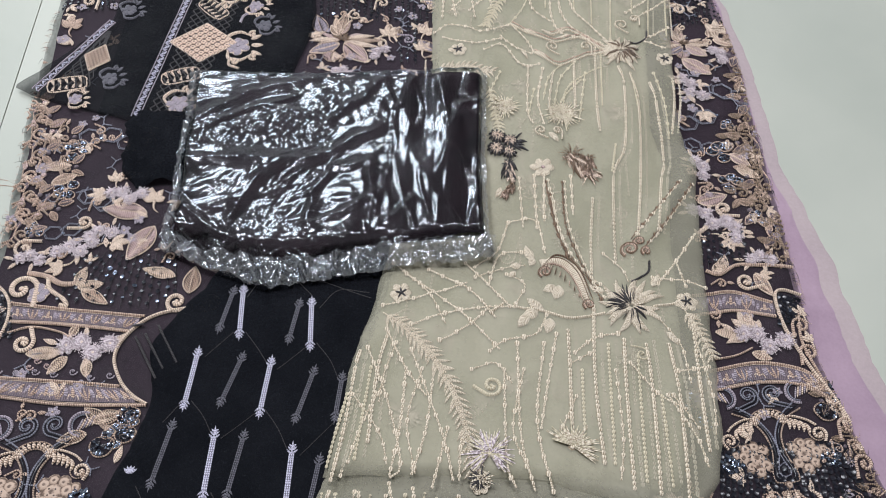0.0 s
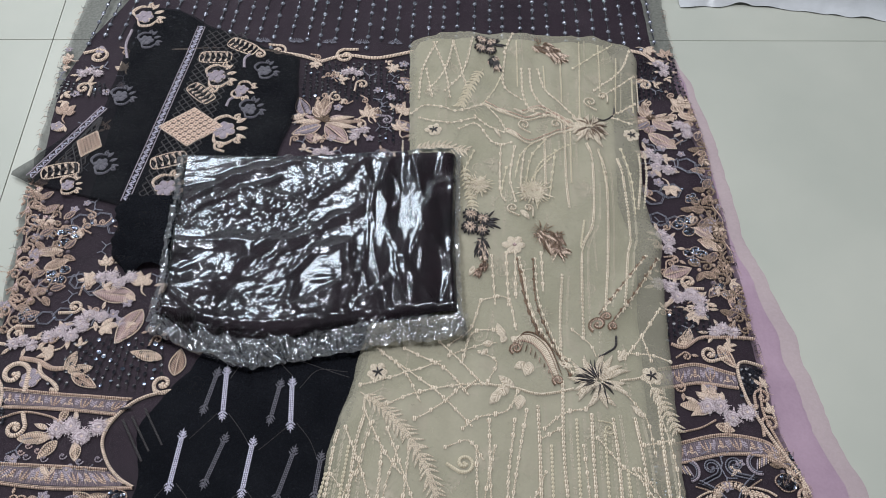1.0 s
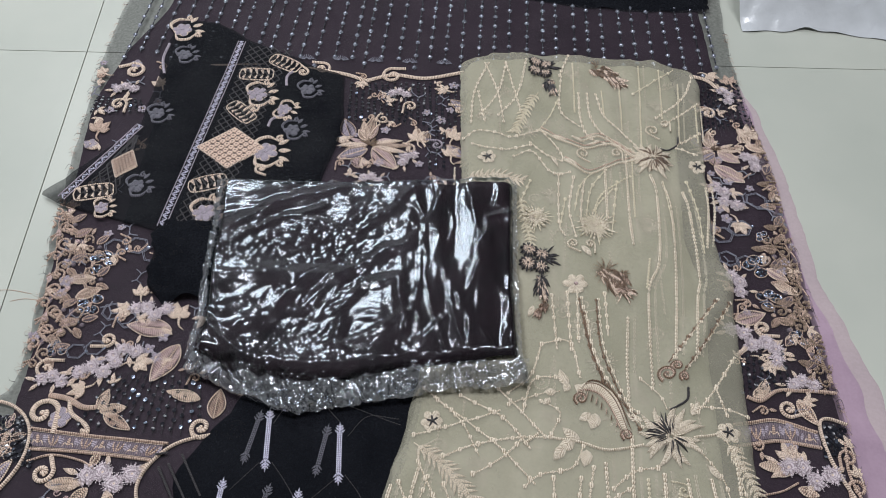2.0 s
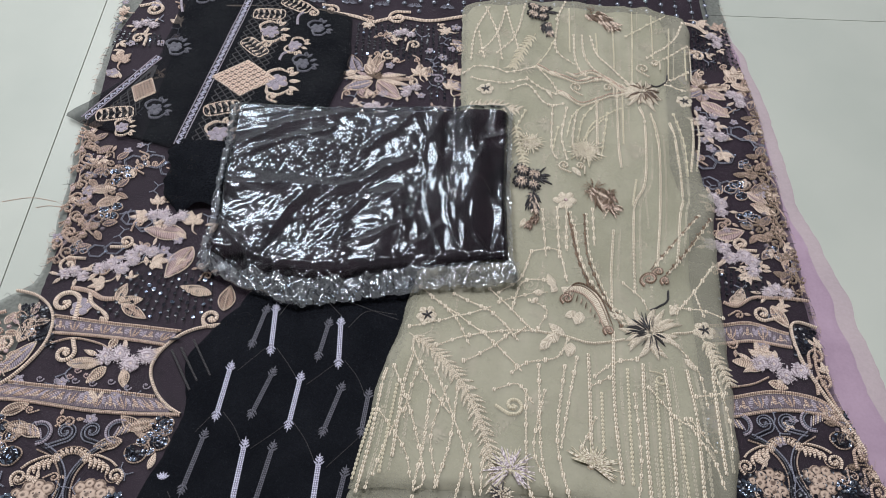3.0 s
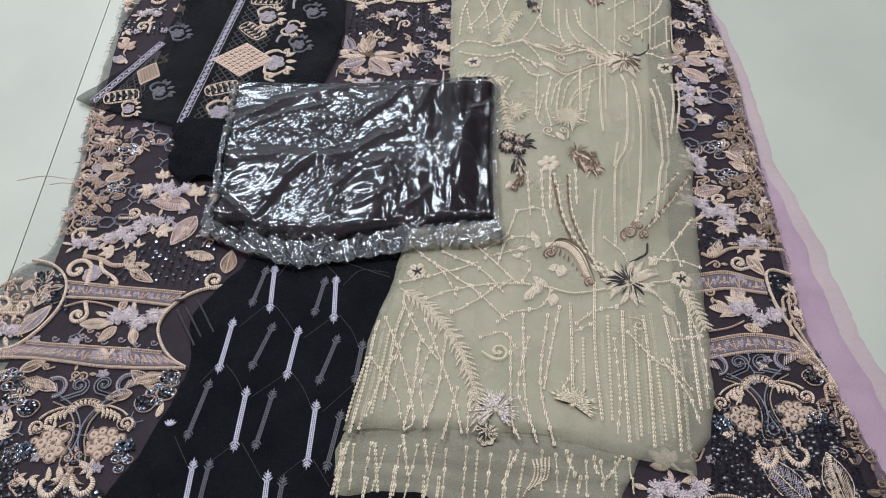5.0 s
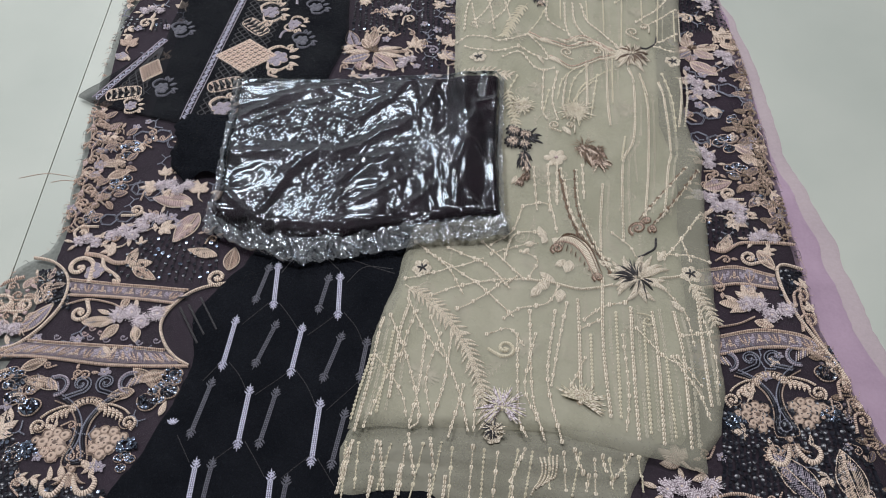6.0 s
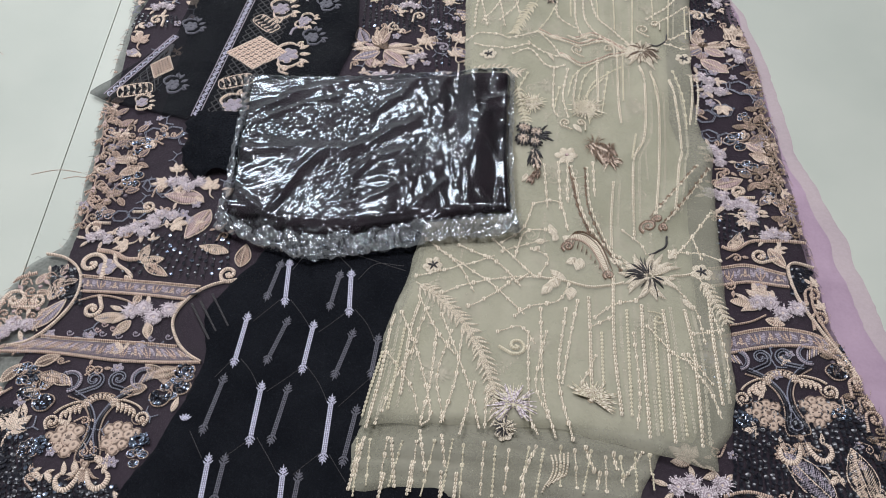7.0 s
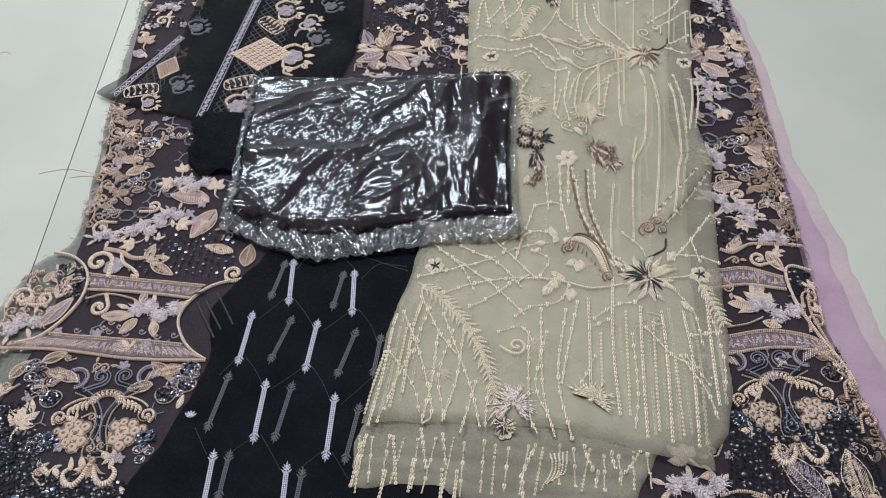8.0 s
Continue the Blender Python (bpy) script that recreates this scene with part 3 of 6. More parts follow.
    def dome(self, x, y, r, h=1.5, slot=0, n=7):
        px, py = self.place((x, y))
        rr, base = r * self.unit, len(self.verts)
        for k, z in ((1.0, 0.0), (0.65, 0.75)):
            for i in range(n):
                a = 2 * math.pi * i / n
                self.verts.append((px + rr * k * math.cos(a), py + rr * k * math.sin(a), z * h * 0.001))
                self.uvs.append((k * 0.003, a * 0.002))
        self.verts.append((px, py, h * 0.001))
        self.uvs.append((0, 0))
        for i in range(n):
            j = (i + 1) % n
            self.faces += [(base + i, base + j, base + n + j, base + n + i), (base + n + i, base + n + j, base + 2 * n)]
            self.slots += [slot, slot]
        return self

    def tuft(self, x, y, r, n=60, slot=0, rise=4.0, inner=0.1, spread=360.0, ang=0.0, tip=None, other=None):
        """Loose floss ends that stand up round a heart."""
        px, py = self.place((x, y))
        for i in range(n):
            a = radians(ang + random.uniform(-0.5, 0.5) * spread)
            a = math.atan2(math.sin(a) * self.c + math.cos(a) * self.s * self.flip, math.cos(a) * self.c * self.flip - math.sin(a) * self.s)
            long = r * self.unit * random.uniform(0.55, 1.1)
            lift, wide = rise * 0.001 * random.uniform(0.5, 1.1), random.uniform(0.0004, 0.0008)
            c, s, base = math.cos(a), math.sin(a), len(self.verts)
            for k, f, z in ((inner, 0.8, 0.15), (0.5, 1.2, 0.9), (1.0, 0.5, random.uniform(0.2, 0.8))):
                for o in (-1, 1):
                    self.verts.append((px + c * long * k - s * wide * f * o, py + s * long * k + c * wide * f * o, z * lift + 0.0008))
                    self.uvs.append((k * 0.01, o * 0.001))
            for j in (0, 2):
                self.faces.append((base + j, base + j + 1, base + j + 3, base + j + 2))
                self.slots.append((slot if other is None or i % 2 else other) if j == 0 or tip is None else tip)
        return self

    def sequin(self, x, y, r=0.16, slot=0, tilt=14.0):
        px, py = self.place((x, y))
        n, rr, base = 7, r * self.unit, len(self.verts)
        tx, ty = (math.tan(radians(random.gauss(0, tilt))) for _ in range(2))
        for i in range(n):
            a = 2 * math.pi * i / n + 0.3
            u, v = rr * math.cos(a), rr * math.sin(a)
            self.verts.append((px + u, py + v, 0.0011 + max(-0.0008, u * tx + v * ty)))
            self.uvs.append((u, v))
        self.verts.append((px, py, 0.0007))
        self.uvs.append((0, 0))
        for i in range(n):
            self.faces.append((base + i, base + (i + 1) % n, base + n))
            self.slots.append(slot)
        return self

    def bead_line(self, pts, pitch=4.0, r=1.3, slot=0, cord=0.9, knot=0, knot_r=2.2, h=1.6):
        """Knots and beads couched along a cord."""
        if cord:
            self.ribbon(pts, cord / self.size, 0.8, slot, step=5.0)
        for i, (x, y) in enumerate(glide([self.place(p) for p in pts], pitch * 0.001)):
            rr = (knot_r if knot and i % knot == 0 else r) * random.uniform(0.8, 1.15) * 0.001
            base, a0 = len(self.verts), random.uniform(0, 1)
            for k in range(6):
                a = a0 + k * math.pi / 3
                self.verts.append((x + rr * math.cos(a), y + rr * math.sin(a) * 1.15, 0.0))
                self.uvs.append((math.cos(a) * rr, math.sin(a) * rr))
            self.verts.append((x, y, h * 0.0013 * (1.3 if rr > 0.0022 else 1.0)))
            self.uvs.append((0, 0))
            for k in range(6):
                self.faces.append((base + k, base + (k + 1) % 6, base + 6))
                self.slots.append(slot)
        return self

    def put(self, name, cloth, hz, mats, label="", lift=0.0, kind="", edges=None):
        if edges:
            inside = [along(edges[0], y) < x < along(edges[1], y) for x, y, _ in self.verts]
            held = [all(inside[i] for i in f) for f in self.faces]
            self.faces, self.slots = [f for f, k in zip(self.faces, held) if k], [s for s, k in zip(self.slots, held) if k]
        z0 = hz(self.x, self.y)
        me = bpy.data.meshes.new(name)
        me.from_pydata([(x - self.x, y - self.y, hz(x, y) + z - z0 + lift) for x, y, z in self.verts], [], self.faces)
        layer = me.uv_layers.new(name="UVMap")
        corner = np.empty(len(me.loops), dtype=np.int32)
        me.loops.foreach_get("vertex_index", corner)
        layer.data.foreach_set("uv", np.array(self.uvs, dtype=np.float32)[corner].ravel())
        for m in mats:
            me.materials.append(m)
        me.polygons.foreach_set("material_index", self.slots)
        smooth(me)
        ob = part(name, me, None, cloth, label)
        ob.location = (self.x, self.y, z0)
        return tagged(ob, kind=kind) if kind else ob


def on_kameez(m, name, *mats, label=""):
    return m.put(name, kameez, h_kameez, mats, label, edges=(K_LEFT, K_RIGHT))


# ---- kinds of motif on the dress panel ----
def floss_spray(x, y, turn=0.0, size=1.0, blooms=4):
    """A spray of fluffy lilac blooms between small gold leaves."""
    m = Motif(x, y, turn, size * 1.0)
    for i in range(blooms):
        bx, by = (i - blooms / 2 + 0.5) * 1.25, 0.55 * math.sin(i * 2.4)
        m.flower(bx, by, 0.85, 6, 0, 1, 25 * i, 0.85).tuft(bx, by, 1.0, 70, 0, 4.0)
    span = blooms * 0.62
    m.leaf(-span - 0.2, 0.1, 165, 1.5, 0.6, 1).leaf(-span + 0.2, -0.5, 225, 1.4, 0.6, 1).leaf(0.3, -0.8, 262, 1.5, 0.65, 1)
    m.leaf(span - 0.3, 0.6, 55, 1.2, 0.55, 1).leaf(-0.4, 0.9, 105, 1.2, 0.55, 1)
    return on_kameez(m, "floss_flower_spray", FUZZ, BONE, label="fluffy lilac floss blooms")


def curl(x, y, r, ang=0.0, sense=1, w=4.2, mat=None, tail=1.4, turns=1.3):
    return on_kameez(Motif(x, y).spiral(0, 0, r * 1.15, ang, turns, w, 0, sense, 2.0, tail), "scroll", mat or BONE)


def big_leaf(x, y, ang, long=4.2, wide=2.0, mat=None):
    m = Motif(x, y, ang).veined(0, 0, 0, long * 1.2, wide * 1.2, 0, 1)
    return on_kameez(m, "leaf", mat or ROSE, BONE)


def sprig(x, y, turn=0.0, size=1.0, mat=None):
    """A bud of three or four pointed leaves on a short stem."""
    m = Motif(x, y, turn, size * 1.3)
    for a, l in ((90, 1.5), (50, 1.3), (130, 1.3), (10, 0.9)):
        m.leaf(0, 0, a, l, 0.65, 0, 1.5, 0.05, 1)
    m.ribbon([(0, 0), (-0.1, -0.7), (0.2, -1.2)], 2.4, 1.3, 0, "tail")
    return on_kameez(m, "sprig", mat or BONE, TAN)


def mauve_flower(x, y, r=1.1):
    return on_kameez(Motif(x, y).flower(0, 0, r, 5, 0, 1, 18, 0.95, 1.5, 1), "flower", MAUVE, BONE)


def sequin_petals(x, y, turn=0.0, size=1.0):
    """Petals filled with steel sequins inside a tan cord."""
    m = Motif(x, y, turn, size)
    for a in (20, 80, 140, 255):
        cx, cy = 1.2 * math.cos(radians(a)), 1.2 * math.sin(radians(a))
        ring = [(cx + 0.95 * math.cos(k * 0.7), cy + 0.8 * math.sin(k * 0.7)) for k in range(10)]
        m.ribbon(ring, 1.6, 1.2, 0)
        for _ in range(26):
            q, d = random.uniform(0, 6.28), 0.85 * math.sqrt(random.random())
            m.sequin(cx + d * math.cos(q), cy + d * 0.8 * math.sin(q), 0.17, random.choice((1, 1, 1, 2)))
    return on_kameez(m, "sequin_flower", TAN, STEEL, JET, label="petals filled with steel-blue sequins")


def edge_scrolls(x, y, turn=0.0, size=1.0, flip=1, mats=None):
    """The dense run of curls and mauve pods along the side of the panel."""
    m = Motif(x, y, turn, size, flip)
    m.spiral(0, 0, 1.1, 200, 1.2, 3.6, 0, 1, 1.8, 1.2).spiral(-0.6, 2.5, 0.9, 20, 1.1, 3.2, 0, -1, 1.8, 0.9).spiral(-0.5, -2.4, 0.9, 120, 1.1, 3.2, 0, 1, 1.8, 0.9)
    m.veined(1.0, 1.2, 40, 2.6, 1.4, 2, 1).veined(0.9, -0.6, 330, 2.4, 1.3, 0, 1).leaf(-1.3, 0.9, 110, 1.8, 0.9, 2)
    m.ribbon([(-1.5, -3.4), (-1.0, -1.2), (-1.5, 1.0), (-1.1, 3.4)], 2.0, 1.4, 1)
    m.dome(1.6, 0.4, 0.45, 1.6, 2).leaf(-0.2, 3.4, 70, 1.6, 0.8, 1)
    return on_kameez(m, "scroll_border", *(mats or (TAN, BONE, ROSE)))


def honeycomb(x, y, turn=0.0, size=1.0, cells=3):
    m = Motif(x, y, turn, size)
    for i in range(cells):
        cx, cy = i * 2.9, 0.9 * (i % 2)
        ring = [(cx + 1.75 * math.cos(radians(60 * k)), cy + 1.5 * math.sin(radians(60 * k))) for k in range(7)]
        for a, b in zip(ring, ring[1:]):
            m.ribbon([a, b], 1.3, 1.0, 0)
            a2, b2 = ((cx + (p[0] - cx) * 0.86, cy + (p[1] - cy) * 0.86) for p in (a, b))
            m.ribbon([a2, b2], 0.9, 0.9, 0)
        m.sequin(cx + 1.75, cy, 0.2, 1)
    return on_kameez(m, "honeycomb_cord", STEEL_T, STEEL)


def bloom(x, y, turn=0.0, size=1.0):
    """The large flower: broad hatched leaves beneath, long petals to the sides round a dark heart, a curl above and buds beside it."""
    m = Motif(x, y, turn, size)
    m.veined(0.4, -0.6, 316, 5.6, 3.0, 2, 1).veined(-0.3, -0.8, 207, 4.8, 2.3, 3, 1).veined(-3.0, 1.2, 112, 4.4, 2.4, 3, 0).veined(-1.0, -2.6, 262, 2.2, 2.8, 2, 0)
    for a, l, w, k in ((84, 5.2, 1.9, 0), (104, 4.2, 1.5, 1), (66, 3.4, 1.3, 2), (126, 2.6, 1.3, 0)):
        m.veined(-0.6, 1.0, a, l, w, k, 0 if k else 1)
    for a, l, w, k in ((4, 6.0, 1.0, 0), (350, 5.4, 1.1, 1), (16, 4.6, 1.0, 1), (172, 5.2, 1.1, 0), (186, 4.6, 1.0, 1), (196, 3.4, 1.0, 0), (336, 3.4, 1.0, 0), (28, 3.0, 0.9, 2), (158, 3.2, 0.9, 2)):
        m.leaf(0.4 * math.cos(radians(a)), 0.4 * math.sin(radians(a)), a, l, w, k, 1.9, random.uniform(-0.08, 0.08), 4 if k == 1 else None)
    for k in range(9):
        m.leaf(0, 0, 20 * k + random.uniform(-5, 5), random.uniform(1.2, 2.2), 0.28, 4, 3.0)
    m.spiral(1.3, 5.8, 1.1, 200, 1.3, 3.2, 1, -1, 1.9).ribbon([(1.0, 4.6), (0.2, 3.4), (-0.3, 1.4)], 3.0, 1.7, 1)
    m.spiral(6.0, -0.2, 0.9, 30, 1.2, 3.2, 1, 1, 1.9, 1.0)
    for cx, cy in ((6.8, 1.8), (8.2, 1.4)):
        m.veined(cx, cy, 85, 2.4, 1.4, 0, 1)
    m.ribbon([(5.2, 0.6), (6.2, 1.6), (7.6, 1.6), (8.4, 0.4)], 3.4, 1.8, 1)
    return on_kameez(m, "large_flower", FAWN, BONE, ROSE, MAUVE, BROWN_T, label="large beige flower with hatched leaves and dark stitched heart")


def cord(pts, w=2.6, h=1.6, mat=None, name="cord"):
    x, y = pts[0]
    m = Motif(x, y, unit=1.0)
    m.ribbon([(a - x, b - y) for a, b in pts], w, h, 0, step=3.0)
    return on_kameez(m, name, mat or BONE)


def trim_band(low, high):
    """A woven band: two cords with a row of small upright leaves and crowns between them."""
    x, y = low[0]
    rel = lambda pts: [(a - x, b - y) for a, b in pts]
    m = Motif(x, y, unit=1.0)
    for pts in (low, high):
        m.ribbon(rel(pts), 3.0, 1.7, 0, step=3.0)
    a, b = glide(rel(low), 0.002), glide(rel(high), 0.002)
    n = max(len(a), len(b))
    pair = [(a[int(k * (len(a) - 1) / (n - 1))], b[int(k * (len(b) - 1) / (n - 1))]) for k in range(n)]
    for f, slot in ((0.28, 4), (0.5, 4), (0.72, 4)):
        m.ribbon([(p[0] + (q[0] - p[0]) * f, p[1] + (q[1] - p[1]) * f) for p, q in pair][::4], math.dist(*pair[n // 2]) * 330, 0.35, slot)
    ins = [(p[0], p[1] + 0.0024) for p in a]
    m.ribbon(ins[::3], 0.9, 0.9, 1).ribbon([(p[0], p[1] - 0.0024) for p in b][::3], 0.9, 0.9, 1)
    run = int(math.dist(a[0], a[-1]) / 0.0165)
    for i in range(run):
        f = (i + 0.5) / run
        p, q = a[int(f * (len(a) - 1))], b[int(f * (len(b) - 1))]
        tall = math.dist(p, q) - 0.007
        at = lambda k, d: (p[0] + (q[0] - p[0]) * k + d, p[1] + (q[1] - p[1]) * k)
        if i % 2:
            for d in (-0.005, 0.0, 0.005):
                m.ribbon([at(0.2, d * 0.2), at(0.55, d), at(0.8, d * 1.1)], 2.6, 1.3, 0, "leaf")
        else:
            m.ribbon([at(0.3, 0), at(0.75, 0)], 4.0, 1.5, 0, "both")
            m.ribbon([at(0.22, -0.006), at(0.45, -0.004), at(0.3, 0.0)], 2.0, 1.2, 2, "both").ribbon([at(0.22, 0.006), at(0.45, 0.004), at(0.3, 0.0)], 2.0, 1.2, 2, "both")
        for d in (-0.0085, 0.0085):
            m.ribbon([at(0.35, d), at(0.75, d * 0.8)], 4.2, 1.1, 3, "both")
    return on_kameez(m, "trim_band", TAN, BONE, BONE, MAUVE, DUSK, label="narrow band of small upright leaves between cords")


def damask(x, y, turn=0.0, size=1.0):
    """The symmetrical crest below the bands: steel curls, a lyre of three cords, lobed cutwork flowers, combs, sequined petals and a fleur."""
    m = Motif(x, y, turn, size)
    for f in (-1, 1):
        m.flip = f
        # steel curls above the lyre
        for r, w, s in ((1.35, 1.4, 3), (1.12, 1.0, 6), (0.9, 1.4, 3)):
            m.spiral(1.45, 4.4, r, 144, 1.35, w, s, 1, 1.7, 1.8)
        # lyre of three cords
        for o, w, s in ((0.0, 1.7, 6), (0.34, 1.7, 0), (-0.34, 1.7, 3)):
            m.ribbon([(3.6 + o, 2.7 - o), (1.9 + o, 1.6 - o * 0.4), (0.6 + o, -0.4), (0.4 + o, -2.6), (0.95 + o, -4.4), (0.9 + o, -5.3 - o), (0.0, -5.5 - o)], w, 1.7, s)
        # comb of short fat stitches hanging from the lyre
        for k in range(5):
            cx, cy = 1.9 + 0.48 * k, 1.0 - 0.05 * k * k
            m.ribbon([(cx, cy + 0.35), (cx + 0.3, cy - 0.35), (cx + 0.15, cy - 1.0)], 3.6, 2.0, 1, "both")
        m.ribbon([(1.6, 1.5), (2.8, 1.5), (4.2, 0.9), (5.0, 0.2)], 2.2, 1.7, 1)
        m.spiral(5.0, -0.8, 0.85, 60, 1.3, 2.8, 1, -1, 1.9, 0.4).spiral(5.0, -0.8, 1.2, 60, 0.8, 1.2, 0, -1, 1.4)
        # lobed cutwork flower: round lobes round a heart, each inside a cord
        for cx, cy, r in ((2.6, -2.9, 1.25), (1.7, -2.1, 0.8), (1.8, -3.8, 0.85), (2.6, -4.5, 0.8), (3.5, -3.9, 0.75), (4.0, -2.8, 0.9), (3.6, -1.9, 0.75), (2.6, -1.7, 0.7), (4.8, -2.5, 0.6)):
            m.dome(cx, cy, r, 1.7, 0, 10)
        for a in (40, 130, 220, 310):
            m.dome(2.6 + 0.45 * math.cos(radians(a)), -2.9 + 0.45 * math.sin(radians(a)), 0.14, 2.0, 6, 6)
        # sequins in the hollow beside it
        for _ in range(60):
            q, d = random.uniform(0, 6.28), math.sqrt(random.random())
            m.sequin(5.4 + 1.1 * d * math.cos(q), -3.6 + 1.0 * d * math.sin(q), 0.19, 5 if random.random() < 0.8 else 6, 20)
        # mauve half-moons with pale stripes
        for r, w, s in ((1.35, 2.6, 2), (1.05, 1.2, 3)):
            m.ribbon([(4.3 + r * math.cos(radians(a)), 4.3 + r * math.sin(radians(a))) for a in range(60, 300, 30)], w, 1.6, s)
        for k in range(6):
            m.ribbon([(3.8 + 0.3 * k, 3.5 + 0.12 * k), (4.3 + 0.3 * k, 4.9 + 0.1 * k)], 1.9, 1.5, 1 if k % 2 else 2, "both")
        m.veined(5.4, 4.7, 12, 3.0, 1.7, 1, 0).leaf(6.0, 4.2, -25, 2.2, 0.7, 0)
        # petals filled with sequins
        for cx, cy, rx, ry in ((8.9, 5.0, 1.25, 1.0), (6.7, 1.7, 1.25, 1.1), (8.9, 2.9, 1.1, 0.9)):
            m.ribbon([(cx + rx * math.cos(k * 0.6) * (1 + 0.1 * math.sin(k * 1.8)), cy + ry * math.sin(k * 0.6)) for k in range(12)], 1.6, 1.4, 0)
            for _ in range(46):
                q, d = random.uniform(0, 6.28), 0.9 * math.sqrt(random.random())
                m.sequin(cx + rx * d * math.cos(q), cy + ry * d * math.sin(q), 0.19, random.choice((5, 6, 6)), 20)
        m.leaf(8.3, -0.2, 75, 2.0, 0.9, 1)
        # fleur
        m.ribbon([(0.35, -6.6), (0.7, -8.0), (1.5, -8.9), (2.5, -8.6), (2.8, -7.6), (2.2, -6.8)], 6.4, 2.2, 1, "both")
        m.ribbon([(0.3, -6.5), (1.2, -7.6), (1.9, -7.8)], 3.0, 1.8, 0, "both").leaf(2.1, -7.3, 80, 1.7, 0.7, 1)
    m.flip = 1
    for k in range(12):
        a = radians(188 - 18 * k)
        m.ribbon([(1.15 * math.cos(a), 1.1 + 0.75 * math.sin(a)), (2.0 * math.cos(a), 1.1 + 1.45 * math.sin(a))], 3.4, 2.0, 1, "both")
    for r, h in ((1.1, 0.7), (2.1, 1.5)):
        m.ribbon([(r * math.cos(radians(a)), 1.1 + h * math.sin(radians(a))) for a in range(185, -10, -15)], 1.4, 1.5, 0)
    m.dome(0, -6.1, 0.5, 2.2, 0, 9).leaf(0, -6.7, 270, 1.9, 1.0, 0).ribbon([(-0.8, -6.8), (0.8, -6.8)], 2.6, 1.9, 0)
    return on_kameez(m, "crest", FAWN, BONE, MAUVE, STEEL_T, STEEL, STEEL, JET, label="symmetrical crest of curls, flowers and sequins")


def sequin_field(a, b, c, d, nu, nv, cloth=None, hz=None, r=0.15, bright=0.08, keep=1.0, skew=0.0):
    """Rows of small jet sequins between the four corners a, b (near) and c, d (far), each row threaded on a cord."""
    m = Motif(unit=1.0)
    nu, nv = max(3, int(nu * 0.74)), max(3, int(nv * 0.74))
    for i in range(nu):
        u = (i + 0.5) / nu
        lo = (a[0] + (b[0] - a[0]) * u, a[1] + (b[1] - a[1]) * u)
        hi = (d[0] + (c[0] - d[0]) * u, d[1] + (c[1] - d[1]) * u)
        m.ribbon([lo, hi], 0.8, 0.6, 2, step=8.0)
        for j in range(nv):
            v = (j + 0.5 + 0.5 * (i % 2)) / (nv + 0.5)
            if random.random() > keep:
                continue
            x, y = lo[0] + (hi[0] - lo[0]) * v + skew * v + random.gauss(0, 0.0007), lo[1] + (hi[1] - lo[1]) * v + random.gauss(0, 0.0007)
            m.sequin(x, y, r * 0.0165 * random.uniform(0.85, 1.15), 1 if random.random() < bright * 0.5 else 0, 12)
    return m.put("sequin_ground", cloth or kameez, hz or h_kameez, (JET, STEEL, BLACK_T), kind="stuff", edges=(K_LEFT, K_RIGHT))


# small curls, leaves and rings that fill the ground between the larger motifs
def small_filler(x, y, pick, turn):
    m = Motif(x, y, turn, random.uniform(0.8, 1.2))
    if pick == 0:
        return on_kameez(m.spiral(0, 0, 0.6, 0, 1.3, 2.2, 0, 1, 1.5, 1.0).leaf(0.6, -0.2, -50, 0.9, 0.5, 0), "small_curl", TAN)
    if pick == 1:
        return on_kameez(m.leaf(0, 0, 0, 1.5, 0.7, 0, 1.5, 0.1, 1).leaf(0, 0, 70, 1.1, 0.5, 0).leaf(0, 0, -60, 1.1, 0.5, 0), "small_leaf", BONE, TAN)
    if pick == 2:
        return on_kameez(m.ribbon([(-1.4, 0), (-0.5, 0.6), (0.4, 0), (1.4, 0.5)], 1.6, 1.2).ribbon([(-0.5, 0.6), (-0.6, 1.4)], 1.6, 1.2).ribbon([(0.4, 0), (0.7, -0.9)], 1.6, 1.2), "small_vine", STEEL_T)
    return on_kameez(m.flower(0, 0, 0.7, 5, 0, 1, 0, 0.9), "small_flower", MAUVE, BONE)


# ---- dress panel: sequin grounds ----
sequin_field((-0.446, -0.300), (-0.395, -0.297), (-0.444, -0.217), (-0.492, -0.213), 12, 26)
sequin_field((-0.547, -0.223), (-0.460, -0.225), (-0.397, -0.371), (-0.497, -0.362), 24, 36)
sequin_field((-0.397, -0.371), (-0.278, -0.363), (-0.308, -0.293), (-0.433, -0.287), 30, 24)
sequin_field((0.322, -0.266), (0.492, -0.255), (0.474, -0.136), (0.339, -0.143), 34, 36, bright=0.01)
sequin_field((-0.401, -0.028), (-0.255, -0.027), (-0.274, 0.050), (-0.379, 0.044), 19, 9, bright=0.16)
sequin_field((-0.169, 0.473), (0.005, 0.483), (-0.001, 0.578), (-0.178, 0.568), 26, 16, bright=0.03)
sequin_field((-0.046, 0.392), (-0.014, 0.394), (-0.021, 0.493), (-0.052, 0.491), 5, 14, bright=0.1)
sequin_field((0.354, 0.506), (0.433, 0.511), (0.428, 0.620), (0.357, 0.615), 16, 16, bright=0.04)
sequin_field((-0.471, -0.066), (-0.428, -0.077), (-0.450, -0.016), (-0.490, -0.019), 16, 14, bright=0.06)
sequin_field((-0.548, 0.458), (-0.463, 0.470), (-0.477, 0.498), (-0.547, 0.501), 13, 8, bright=0.03)
sequin_field((0.423, -0.003), (0.448, 0.003), (0.456, 0.040), (0.430, 0.043), 12, 10, bright=0.05)
sequin_field((0.343, 0.071), (0.406, 0.075), (0.406, 0.132), (0.351, 0.129), 12, 9, bright=0.1)


